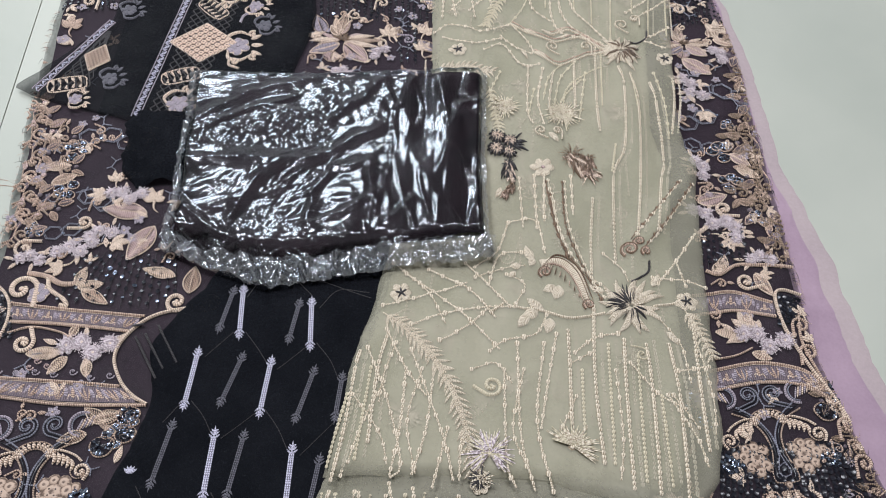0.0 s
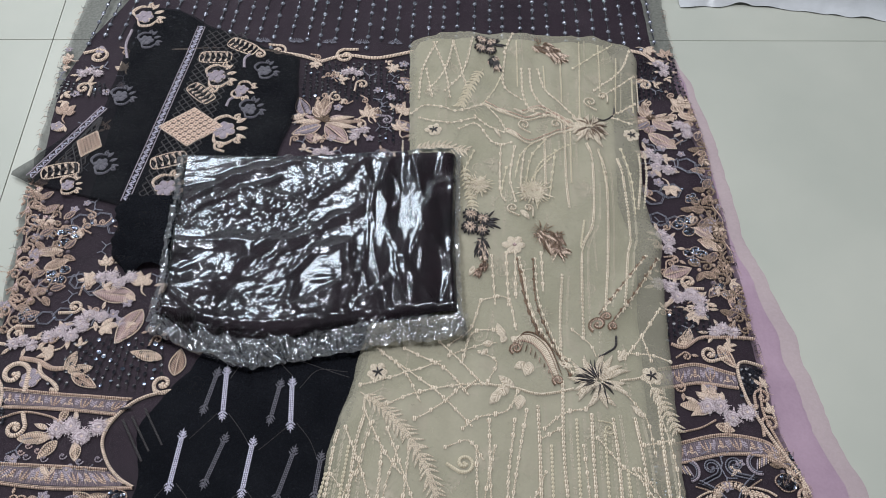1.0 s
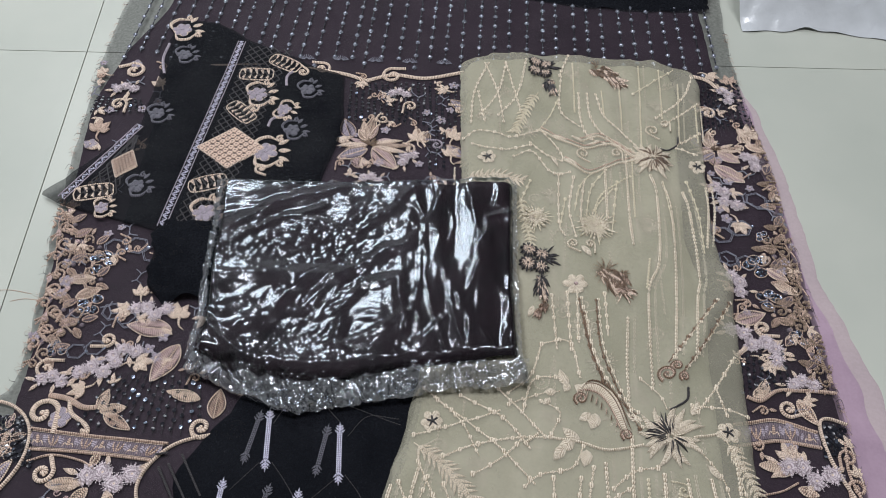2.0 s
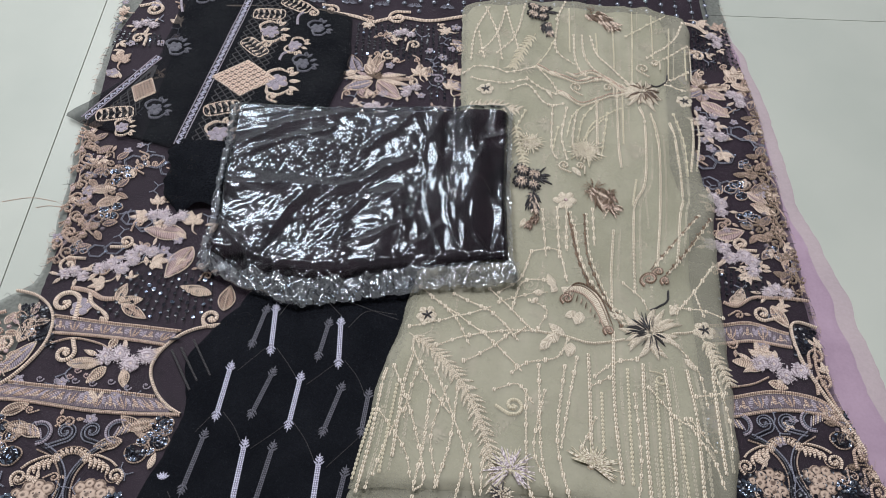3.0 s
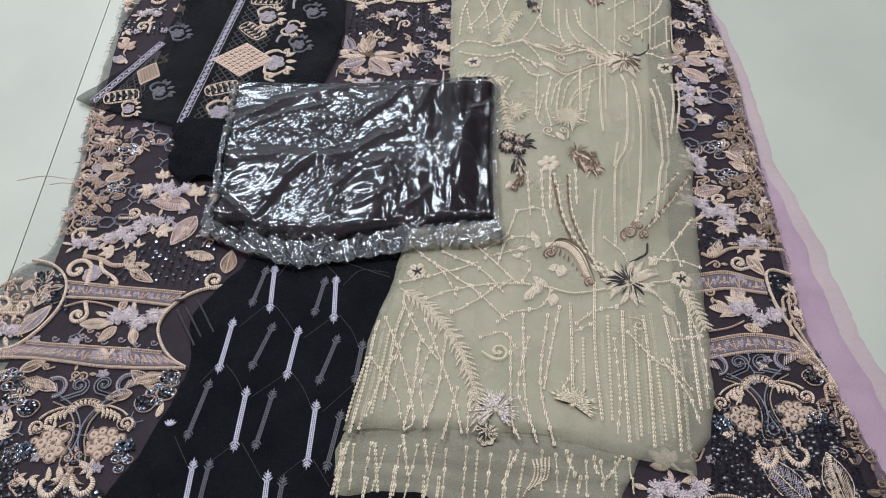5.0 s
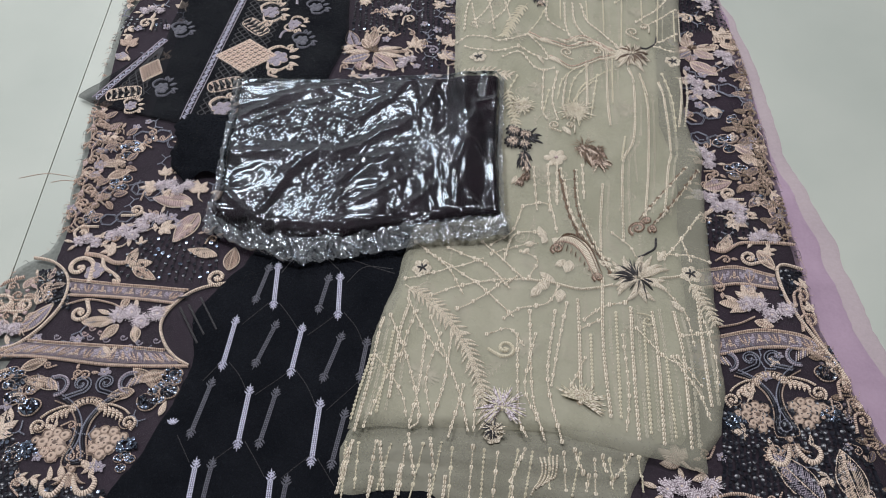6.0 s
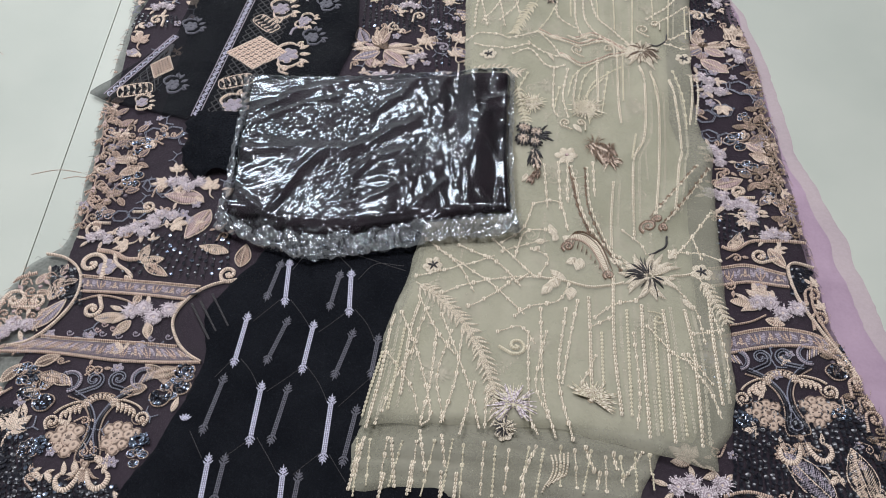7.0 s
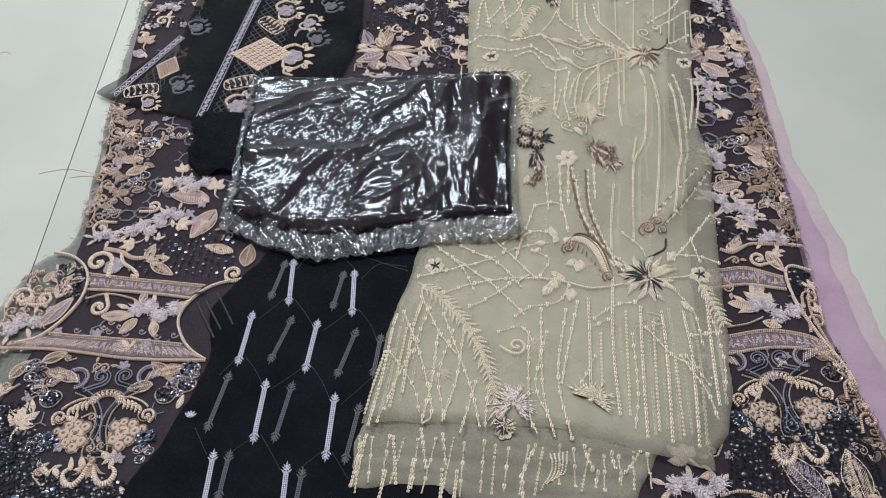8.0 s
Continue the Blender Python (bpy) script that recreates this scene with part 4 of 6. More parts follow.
# ---- dress panel: far ground with bead stripes ----
def bead_stripe(x, y0, y1, lean):
    m = Motif(x, y0)
    long = (y1 - y0) * 100
    m.bead_line([(0, 0), (lean * 30 + 0.15 * math.sin(x * 90), long * 0.5), (lean * 60, long)], 4.4, 1.4, 0, 1.1)
    k = random.uniform(0, 1.2)
    while k < long:
        cx = lean * 60 * k / long
        m.dome(cx, k, 0.40, 3.0, 1, 8).ribbon([(cx, k + 0.35), (cx, k + 0.95)], 2.0, 1.3, 0, "both")
        m.sequin(cx, k + 1.3, 0.14, 1).sequin(cx, k - 0.5, 0.13, 1)
        k += random.uniform(2.2, 3.4)
    return on_kameez(m, "bead_stripe", JET, GLASS)


for i in range(38):
    sx = -0.535 + i * 0.0252 + random.uniform(-0.003, 0.003)
    bead_stripe(sx, 0.585 + 0.045 * (sx + 0.5) + (0.02 if i % 3 else 0.0), 0.98, -0.02 * sx)
for sx in np.linspace(-0.25, 0.02, 6):
    fan = Motif(sx, 0.60 + 0.04 * (sx + 0.5))
    for a in range(20, 165, 16):
        fan.ribbon([(0.3 * math.cos(radians(a)), 0.3 * math.sin(radians(a))), (1.3 * math.cos(radians(a)), 1.2 * math.sin(radians(a)))], 1.0, 0.8, 0)
    on_kameez(fan, "thread_fan", STEEL_T)

# scalloped edge of the worked ground
for pts in ([(-0.394, 0.581), (-0.319, 0.589), (-0.239, 0.589)], [(-0.239, 0.589), (-0.185, 0.581), (-0.151, 0.569)], [(-0.151, 0.569), (-0.110, 0.586), (-0.060, 0.583), (-0.002, 0.603)], [(0.349, 0.626), (0.376, 0.617), (0.396, 0.589)]):
    cord(pts, 6.0, 2.2, BONE, "scalloped_edge")
curl(-0.222, 0.591, 1.2, 0, 1)
curl(-0.112, 0.585, 1.5, 180, -1, 5.0)
sprig(-0.159, 0.566, 200, 0.9)
sprig(-0.026, 0.558, 80, 1.0)
floss_spray(-0.097, 0.544, 10, 0.85, 3)
curl(-0.078, 0.518, 0.9, 90, 1, 3.6)
bloom(-0.128, 0.432, 0, 0.95)
for px, py, t in ((-0.061, 0.450, 15), (-0.011, 0.457, -10), (-0.011, 0.422, 10)):
    sprig(px, py, t, 1.15)
curl(-0.033, 0.441, 0.8, 0, 1, 3.0, MAUVE)
floss_spray(-0.073, 0.411, 60, 0.85, 3)
floss_spray(-0.119, 0.368, 0, 0.8, 3)
curl(-0.005, 0.517, 0.8, 0, 1, 3.4)
honeycomb(-0.055, 0.358, 10, 0.8, 3)
for px, py in ((0.034, 0.519), (0.034, 0.424), (0.088, 0.463)):
    bloom(px, py, 30, 0.8)

# far corner by the organza cloth
curl(-0.508, 0.559, 1.5, 30, 1, 5.5)
mauve_flower(-0.509, 0.575, 0.9)
floss_spray(-0.508, 0.518, 20, 0.9, 3)
curl(-0.509, 0.483, 1.1, 90, -1, 4.4)
sprig(-0.551, 0.549, 70, 1.0)
sprig(-0.520, 0.426, 10, 1.35, TAN)
mauve_flower(-0.523, 0.399, 1.0)
sprig(-0.456, 0.530, 30, 1.2, BONE)

# left side, going down
for px, py, t, f in ((-0.497, 0.223, 0, 1), (-0.485, 0.152, -4, 1), (-0.473, 0.093, -14, 1), (-0.523, 0.272, 5, 1)):
    edge_scrolls(px, py, t, 0.9, f, (TAN, FAWN, ROSE))
for px, py, t in ((-0.506, 0.250, 3), (-0.487, 0.188, -2), (-0.476, 0.122, -9), (-0.466, 0.062, -16), (-0.462, 0.215, 10), (-0.447, 0.105, -20), (-0.444, 0.165, 15)):
    edge_scrolls(px, py, t, 0.72, 1, (FAWN, TAN, DUSK))
mauve_flower(-0.476, 0.165, 0.9)
sequin_petals(-0.441, 0.196, 0, 0.95)
sequin_petals(-0.434, 0.134, 160, 0.8)
sequin_petals(-0.453, 0.069, 90, 0.6)
big_leaf(-0.456, 0.142, 30, 2.6, 1.3, TAN)
big_leaf(-0.471, 0.167, 10, 2.6, 1.2, BONE)
honeycomb(-0.431, 0.222, -8, 0.9, 3)
honeycomb(-0.405, 0.125, -40, 0.8, 2)
honeycomb(-0.430, 0.068, 0, 0.7, 2)
floss_spray(-0.358, 0.130, -4, 1.0, 4)
sprig(-0.388, 0.130, 100, 1.0)
sprig(-0.377, 0.152, 20, 0.9)
big_leaf(-0.326, 0.105, 177, 4.6, 2.1)
big_leaf(-0.312, 0.086, 248, 4.6, 2.3)
sprig(-0.322, 0.123, 20, 1.2)
curl(-0.398, 0.086, 0.85, 0, -1, 4.0)
floss_spray(-0.397, 0.047, 18, 1.05, 4)
floss_spray(-0.373, 0.071, 30, 1.0, 3)
sprig(-0.356, 0.058, 280, 1.1)
sprig(-0.405, 0.022, 120, 1.0)
floss_spray(-0.444, 0.030, 10, 0.9, 3)
curl(-0.456, 0.042, 1.1, 180, -1, 3.8)
curl(-0.440, -0.012, 1.6, 40, -1, 6.0, BONE, 2.0, 1.15)
mauve_flower(-0.419, -0.017, 1.25)
cord([(-0.440, 0.010), (-0.418, 0.007), (-0.398, -0.002), (-0.381, -0.001)], 6.5, 2.2, TAN)
cord([(-0.415, 0.005), (-0.408, -0.010), (-0.389, -0.022), (-0.382, -0.031), (-0.390, -0.030)], 5.0, 2.0, BONE)
big_leaf(-0.380, -0.004, 80, 2.2, 1.1, BONE)
big_leaf(-0.377, -0.006, 15, 2.4, 1.2, BONE)
big_leaf(-0.372, -0.009, 335, 3.2, 1.2, TAN)
big_leaf(-0.270, 0.018, 170, 3.4, 1.2, BONE)
big_leaf(-0.250, -0.004, 90, 3.0, 1.7, TAN)
curl(-0.261, -0.016, 1.1, 200, 1, 5.0)
curl(-0.223, -0.014, 1.1, -20, -1, 5.0)

# bands at the left
cord([(-0.498, -0.138), (-0.474, -0.128), (-0.453, -0.101), (-0.441, -0.065), (-0.448, -0.030), (-0.474, -0.007), (-0.511, -0.001), (-0.524, -0.007)], 3.9, 2.4, BONE, "arch_cord")
cord([(-0.262, -0.142), (-0.281, -0.132), (-0.298, -0.116), (-0.311, -0.091), (-0.307, -0.066), (-0.287, -0.040), (-0.255, -0.026), (-0.221, -0.021)], 3.7, 2.4, BONE, "arch_cord")
trim_band([(-0.438, -0.055), (-0.374, -0.055), (-0.303, -0.058)], [(-0.445, -0.031), (-0.381, -0.035), (-0.291, -0.037)])
trim_band([(-0.514, -0.147), (-0.444, -0.143), (-0.350, -0.148), (-0.262, -0.143)], [(-0.463, -0.121), (-0.414, -0.122), (-0.359, -0.122), (-0.296, -0.123)])
cord([(-0.436, -0.069), (-0.412, -0.060), (-0.379, -0.064), (-0.361, -0.073)], 2.6, 1.6, TAN)
curl(-0.415, -0.080, 1.05, 300, 1, 5.0, BONE, 1.2)
big_leaf(-0.407, -0.093, 8, 3.4, 1.2, BONE)
floss_spray(-0.343, -0.080, 0, 1.25, 4)
big_leaf(-0.362, -0.093, 235, 2.2, 1.1, BONE)
big_leaf(-0.340, -0.095, 285, 1.8, 1.0, BONE)
big_leaf(-0.366, -0.069, 75, 1.4, 0.8, TAN)
for px, py in ((-0.398, -0.108), (-0.380, -0.105), (-0.392, -0.100)):
    on_kameez(Motif(px, py).spiral(0, 0, 0.45, 0, 1.0, 1.4, 0), "ringlet", ROSE)
# inside the left arch
curl(-0.515, -0.073, 1.3, 90, 1, 4.6)
curl(-0.488, -0.073, 0.9, 0, -1, 4.0)
big_leaf(-0.477, -0.112, 60, 4.2, 1.6, MAUVE)
big_leaf(-0.473, -0.071, 80, 3.0, 1.6, BONE)
floss_spray(-0.500, -0.112, 40, 1.1, 3)
for px, py, t in ((-0.500, -0.060, 30), (-0.485, -0.095, 60), (-0.520, -0.095, 10), (-0.470, -0.045, 45)):
    edge_scrolls(px, py, t, 0.7, 1)
cord([(-0.534, -0.053), (-0.522, -0.040), (-0.503, -0.031)], 5.0, 1.8, TAN)
FAT = 1.2
damask(-0.359, -0.215, 7.0, 0.98)
FAT = 1.05
# further crests and bands to the near side
sprig(-0.449, -0.244, 0, 1.6, BONE)
for px in (-0.56, -0.40, -0.24):
    bloom(px, -0.40, 20, 0.9)
    big_leaf(px + 0.05, -0.36, 40, 4.0, 2.0)

# sequin clusters, petals and ringlets on the ground round the bands
for px, py, t, k in ((-0.462, -0.172, 20, 0.75), (-0.440, -0.190, 140, 0.7), (-0.285, -0.178, 30, 0.7), (-0.276, -0.160, 200, 0.55), (-0.420, -0.262, 80, 0.6), (-0.300, -0.262, 10, 0.6)):
    sequin_petals(px, py, t, k)
for px, py, a in ((-0.455, -0.160, 30), (-0.430, -0.172, 340), (-0.300, -0.165, 150), (-0.315, -0.178, 200), (-0.485, -0.185, 60)):
    big_leaf(px, py, a, 2.4, 1.2, FAWN)
for px in np.linspace(-0.43, -0.31, 7):
    on_kameez(Motif(float(px), -0.113 + random.uniform(-0.003, 0.003)).spiral(0, 0, 0.5, 0, 1.0, 1.3, 0), "ringlet", MAUVE)
# ringlets round the crests
for x0, y0 in ((-0.359, -0.215), (0.396, -0.128)):
    for k in range(8):
        px, py = x0 + random.uniform(-0.10, 0.09), y0 + random.uniform(-0.10, 0.065)
        small_filler(px, py, (0, 1, 0, 3)[k % 4], random.uniform(0, 360))

# right side of the panel
curl(0.368, 0.543, 0.95, 30, 1, 5.0)
sprig(0.378, 0.631, 250, 1.0)
floss_spray(0.400, 0.583, 300, 0.9, 3)
sprig(0.411, 0.612, 20, 1.1, TAN)
bloom(0.368, 0.466, 10, 0.62)
big_leaf(0.363, 0.435, 322, 4.0, 2.0)
sprig(0.421, 0.494, 0, 1.5, BONE)
big_leaf(0.412, 0.478, 335, 2.6, 1.1, TAN)
floss_spray(0.416, 0.445, 310, 0.95, 3)
floss_spray(0.369, 0.377, 300, 1.1, 4)
sprig(0.360, 0.391, 60, 1.0, BONE)
sprig(0.381, 0.331, 200, 1.1)
honeycomb(0.411, 0.372, -40, 0.9, 3)
honeycomb(0.356, 0.309, 10, 0.95, 2)
honeycomb(0.359, 0.270, -30, 0.8, 2)
for px, py, t in ((0.444, 0.357, 20), (0.431, 0.282, 12), (0.435, 0.224, 10), (0.430, 0.168, 8), (0.449, 0.135, 6), (0.441, 0.455, 30)):
    edge_scrolls(px, py, t + 180, 0.85, 1, (BRONZE, TAN, DUSK))
for px, py, t in ((0.436, 0.320, 16), (0.432, 0.253, 11), (0.432, 0.196, 9), (0.440, 0.110, 5), (0.440, 0.400, 24), (0.415, 0.285, 20), (0.412, 0.190, 14), (0.436, 0.500, 30)):
    edge_scrolls(px, py, t + 180, 0.68, 1, (BRONZE, BRONZE, TAN))
sequin_petals(0.395, 0.260, 30, 0.9)
sequin_petals(0.400, 0.207, 0, 0.8)
sequin_petals(0.410, 0.307, 60, 0.5)
sequin_petals(0.425, 0.151, 60, 0.6)
big_leaf(0.405, 0.256, 320, 2.6, 1.2, ROSE)
big_leaf(0.411, 0.232, 330, 2.6, 1.2, BONE)
floss_spray(0.365, 0.231, 300, 1.0, 3)
big_leaf(0.354, 0.173, 20, 3.4, 1.8)
curl(0.386, 0.165, 0.95, 180, 1, 4.2)
floss_spray(0.365, 0.149, 330, 1.1, 4)
floss_spray(0.392, 0.133, 300, 1.0, 3)
sprig(0.382, 0.118, 240, 1.2)
big_leaf(0.359, 0.071, 30, 2.0, 1.0, BONE)
big_leaf(0.369, 0.066, 75, 2.4, 1.2, BONE)
cord([(0.351, 0.070), (0.367, 0.066), (0.388, 0.080), (0.414, 0.081), (0.458, 0.081)], 4.6, 2.0, TAN)
curl(0.397, 0.058, 0.95, 200, 1, 4.2)
big_leaf(0.408, 0.068, 300, 2.8, 1.2, TAN)
floss_spray(0.418, 0.090, 10, 0.9, 3)
trim_band([(0.327, 0.007), (0.349, 0.011), (0.381, 0.017), (0.424, 0.011)], [(0.330, 0.034), (0.351, 0.038), (0.381, 0.043), (0.423, 0.030)])
trim_band([(0.318, -0.090), (0.346, -0.084), (0.398, -0.072), (0.443, -0.075), (0.470, -0.094)], [(0.320, -0.068), (0.346, -0.060), (0.395, -0.048), (0.438, -0.054), (0.459, -0.068)])
cord([(0.458, 0.042), (0.435, 0.047), (0.427, 0.039), (0.428, 0.012), (0.435, -0.016), (0.453, -0.057), (0.472, -0.091), (0.491, -0.138), (0.509, -0.182)], 3.7, 2.4, BONE, "arch_cord")
cord([(0.450, 0.019), (0.447, -0.017), (0.455, -0.048), (0.469, -0.087)], 3.0, 2.0, TAN)
for px, py in ((0.450, 0.001), (0.453, -0.033), (0.477, -0.118), (0.486, -0.158)):
    curl(px, py, 0.9, 90, 1, 3.6, TAN)
    sprig(px + 0.006, py + 0.014, 20, 0.8, BONE)
big_leaf(0.352, -0.012, 355, 3.0, 1.0, BONE)
big_leaf(0.368, -0.023, 30, 2.4, 1.1, TAN)
sprig(0.390, -0.004, 20, 1.2, BONE)
floss_spray(0.405, -0.019, 345, 1.2, 4)
big_leaf(0.390, -0.036, 340, 1.8, 0.9, TAN)
cord([(0.344, -0.048), (0.371, -0.041), (0.391, -0.030)], 2.4, 1.6, TAN)
FAT = 1.2
damask(0.396, -0.128, 8.0, 0.95)
FAT = 1.05
for px, py, t in ((0.462, -0.085, 205), (0.476, -0.135, 205), (0.490, -0.185, 203), (0.506, -0.238, 202)):
    edge_scrolls(px, py, t, 0.58, 1, (BRONZE, BRONZE, DUSK))
floss_spray(0.293, -0.250, 0, 1.2, 4)
sprig(0.288, -0.218, 60, 1.4)
cord([(0.315, -0.256), (0.341, -0.249), (0.365, -0.253)], 4.0, 2.0, TAN)
big_leaf(0.428, -0.255, 130, 6.0, 2.6, MAUVE)
big_leaf(0.463, -0.254, 100, 5.0, 2.6, BONE)


for x0, x1, y0, y1, n in ((-0.55, -0.28, 0.03, 0.30, 70), (-0.56, -0.43, 0.30, 0.58, 26), (0.345, 0.455, -0.02, 0.60, 75), (-0.19, -0.01, 0.35, 0.58, 40), (-0.56, -0.30, -0.30, -0.10, 46), (0.30, 0.50, -0.32, -0.06, 40)):
    for i in range(n):
        small_filler(random.uniform(x0, x1), random.uniform(y0, y1), i % 4, random.uniform(0, 360))


# frayed threads along the cut sides of the panel
fray = Motif(unit=1.0)
for i in range(150):
    fy = random.uniform(-0.25, 0.75)
    for keys, side in ((K_LEFT, -1), (K_RIGHT, 1)):
        fx, out = along(keys, fy), side * random.uniform(0.002, 0.007)
        fray.ribbon([(fx - side * 0.003, fy), (fx + out * 0.6, fy + random.uniform(-0.004, 0.004)), (fx + out, fy + random.uniform(-0.009, 0.009))], 0.7, 0.4, 0 if i % 3 else 1, "tail", step=3.0)
fray.put("frayed_edge", kameez, lambda x, y: 0.0055, (TAN, BLACK_T), "fine frayed threads along the cut edge", kind="stuff")

FAT = 1.0
# ---- black chiffon: stitched bars and lozenge lines ----
def stitched_bar(x0, y0, x1, y1, mat, wide):
    long = math.dist((x0, y0), (x1, y1)) * 100
    m = Motif(x0, y0, math.degrees(math.atan2(y1 - y0, x1 - x0)))
    for o in (-0.32, 0.0, 0.32):
        m.ribbon([(1.3, o * wide * 0.1), (long - 1.3, o * wide * 0.1)], wide * 0.31, 1.5, 0, step=3.0)
    for e, d in ((1.25, -1), (long - 1.25, 1)):
        for k, l in ((-0.1, 0.8), (0.3, 0.65), (0.65, 0.5)):
            for s in (-1, 1):
                m.leaf(e + d * k, 0, (0 if d > 0 else 180) + s * 47, l, 0.26, 0, 1.6)
        m.leaf(e - d * 0.1, 0, 0 if d > 0 else 180, 1.5, 0.26, 0, 1.6)
    return m.put("stitched_bar", black, h_black, (mat,))


for bar in ((-0.188, 0.010, -0.180, -0.062), (-0.108, -0.001, -0.100, -0.071), (-0.221, -0.073, -0.222, -0.149), (-0.140, -0.078, -0.142, -0.152), (-0.184, -0.163, -0.181, -0.243), (-0.102, -0.174, -0.099, -0.256), (-0.221, -0.253, -0.216, -0.321), (-0.139, -0.260, -0.133, -0.322)):
    stitched_bar(*bar, SILVER_T, 6.2)
for bar in ((-0.197, 0.007, -0.205, -0.056), (-0.120, -0.004, -0.126, -0.064), (-0.171, -0.075, -0.186, -0.143), (-0.091, -0.086, -0.105, -0.156), (-0.228, -0.157, -0.236, -0.234), (-0.153, -0.163, -0.159, -0.240), (-0.203, -0.252, -0.203, -0.310), (-0.121, -0.264, -0.121, -0.315), (-0.061, -0.091, -0.063, -0.152), (-0.072, -0.184, -0.078, -0.258)):
    stitched_bar(*bar, GREY_T, 5.6)
tuft = Motif(-0.259, -0.218)
for a in (90, 40, 140, 65, 115):
    tuft.leaf(0, 0, a, 0.9, 0.35, 0)
tuft.put("stitched_sprig", black, h_black, (SILVER_T,))
for run in ([(-0.170, 0.020), (-0.181, -0.007)], [(-0.188, -0.053), (-0.212, -0.085)], [(-0.174, -0.052), (-0.158, -0.070), (-0.144, -0.088)], [(-0.101, -0.061), (-0.132, -0.094)], [(-0.094, -0.060), (-0.077, -0.079), (-0.066, -0.099)], [(-0.224, -0.137), (-0.239, -0.162)], [(-0.215, -0.137), (-0.200, -0.152), (-0.187, -0.171)],
            [(-0.142, -0.141), (-0.176, -0.175)], [(-0.137, -0.141), (-0.120, -0.161), (-0.106, -0.184)], [(-0.063, -0.150), (-0.093, -0.188)], [(-0.181, -0.233), (-0.206, -0.259)], [(-0.174, -0.232), (-0.158, -0.252), (-0.145, -0.269)], [(-0.101, -0.241), (-0.127, -0.269)], [(-0.093, -0.245), (-0.071, -0.273)], [(-0.249, -0.230), (-0.228, -0.259)],
            [(-0.134, 0.025), (-0.109, 0.001)], [(-0.097, -0.015), (-0.078, 0.010), (-0.044, 0.009)], [(-0.134, 0.027), (-0.096, 0.019), (-0.041, 0.002)]):
    x, y = run[0]
    Motif(x, y, unit=1.0).bead_line([(a - x, b - y) for a, b in run], 3.4, 0.7, 0, 1.2).put("couched_line", black, h_black, (BLACK_T,))
for run in ([(-0.294, -0.065), (-0.259, -0.114)], [(-0.284, -0.061), (-0.254, -0.102)], [(-0.272, -0.050), (-0.241, -0.094)], [(-0.301, -0.052), (-0.288, -0.049)]):
    x, y = run[0]
    Motif(x, y, unit=1.0).ribbon([(a - x, b - y) for a, b in run], 2.6, 0.6).put("veiled_band", black, h_black, (BLACK_T,))


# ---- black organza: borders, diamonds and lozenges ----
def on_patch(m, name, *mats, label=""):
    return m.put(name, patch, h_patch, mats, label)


def zigzag_border(x0, y0, x1, y1, wide=1.15):
    long = math.dist((x0, y0), (x1, y1)) * 100
    m = Motif(x0, y0, math.degrees(math.atan2(y1 - y0, x1 - x0)))
    for s in (-0.5, 0.5):
        m.ribbon([(0, s * wide), (long, s * wide)], 1.6, 1.3, 0)
    n = int(long / 0.62)
    for i in range(n):
        k, s = (i + 0.5) * long / n, (-1 if i % 2 else 1)
        m.ribbon([(k - 0.28, -0.36 * s * wide), (k + 0.28, 0.36 * s * wide)], 2.4, 1.4, 1, "both").ribbon([(k + 0.3, -0.3 * s * wide), (k + 0.18, 0.36 * s * wide)], 1.6, 1.2, 1, "both")
    return on_patch(m, "zigzag_border", MAUVE, SILVER_T, label="silver-lilac zigzag border strip")


def diamond(x, y, turn, hw, hh):
    m = Motif(x, y, turn)
    ring = [(hw, 0), (0, hh), (-hw, 0), (0, -hh), (hw, 0)]
    for a, b in zip(ring, ring[1:]):
        m.ribbon([a, b], 2.2, 2.0, 0)
    n = 7
    for i in range(n):
        for j in range(n):
            u, v = (i + 0.5) / n - 0.5, (j + 0.5) / n - 0.5
            cx, cy = (u + v) * hw, (v - u) * hh
            m.dome(cx, cy, hw / n * 0.98, 2.2, 1, 6)
    base = len(m.verts)
    for p in ring[:4]:
        px, py = m.place(p)
        m.verts.append((px, py, 0.0005))
        m.uvs.append((p[0] * 0.01, p[1] * 0.01))
    m.faces.append((base, base + 1, base + 2, base + 3))
    m.slots.append(1)
    return on_patch(m, "quilted_diamond", BONE, TAN, label="quilted beige diamond applique")


def lozenge(x, y, turn, long=4.4, wide=1.7):
    m = Motif(x, y, turn)
    ring = [(-long / 2, 0), (-long / 2 + 0.7, wide / 2), (long / 2 - 0.5, wide / 2), (long / 2, 0), (long / 2 - 0.5, -wide / 2), (-long / 2 + 0.7, -wide / 2), (-long / 2, 0)]
    m.ribbon(ring, 2.0, 1.5, 0)
    for s in (-1, 1):
        for k in range(5):
            cx = -long / 2 + 0.9 + k * (long - 1.6) / 4
            m.ribbon([(cx - 0.2, s * wide * 0.42), (cx + 0.05, s * wide * 0.05)], 5.4, 1.4, 0, "tail")
    return on_patch(m, "lozenge", BONE)


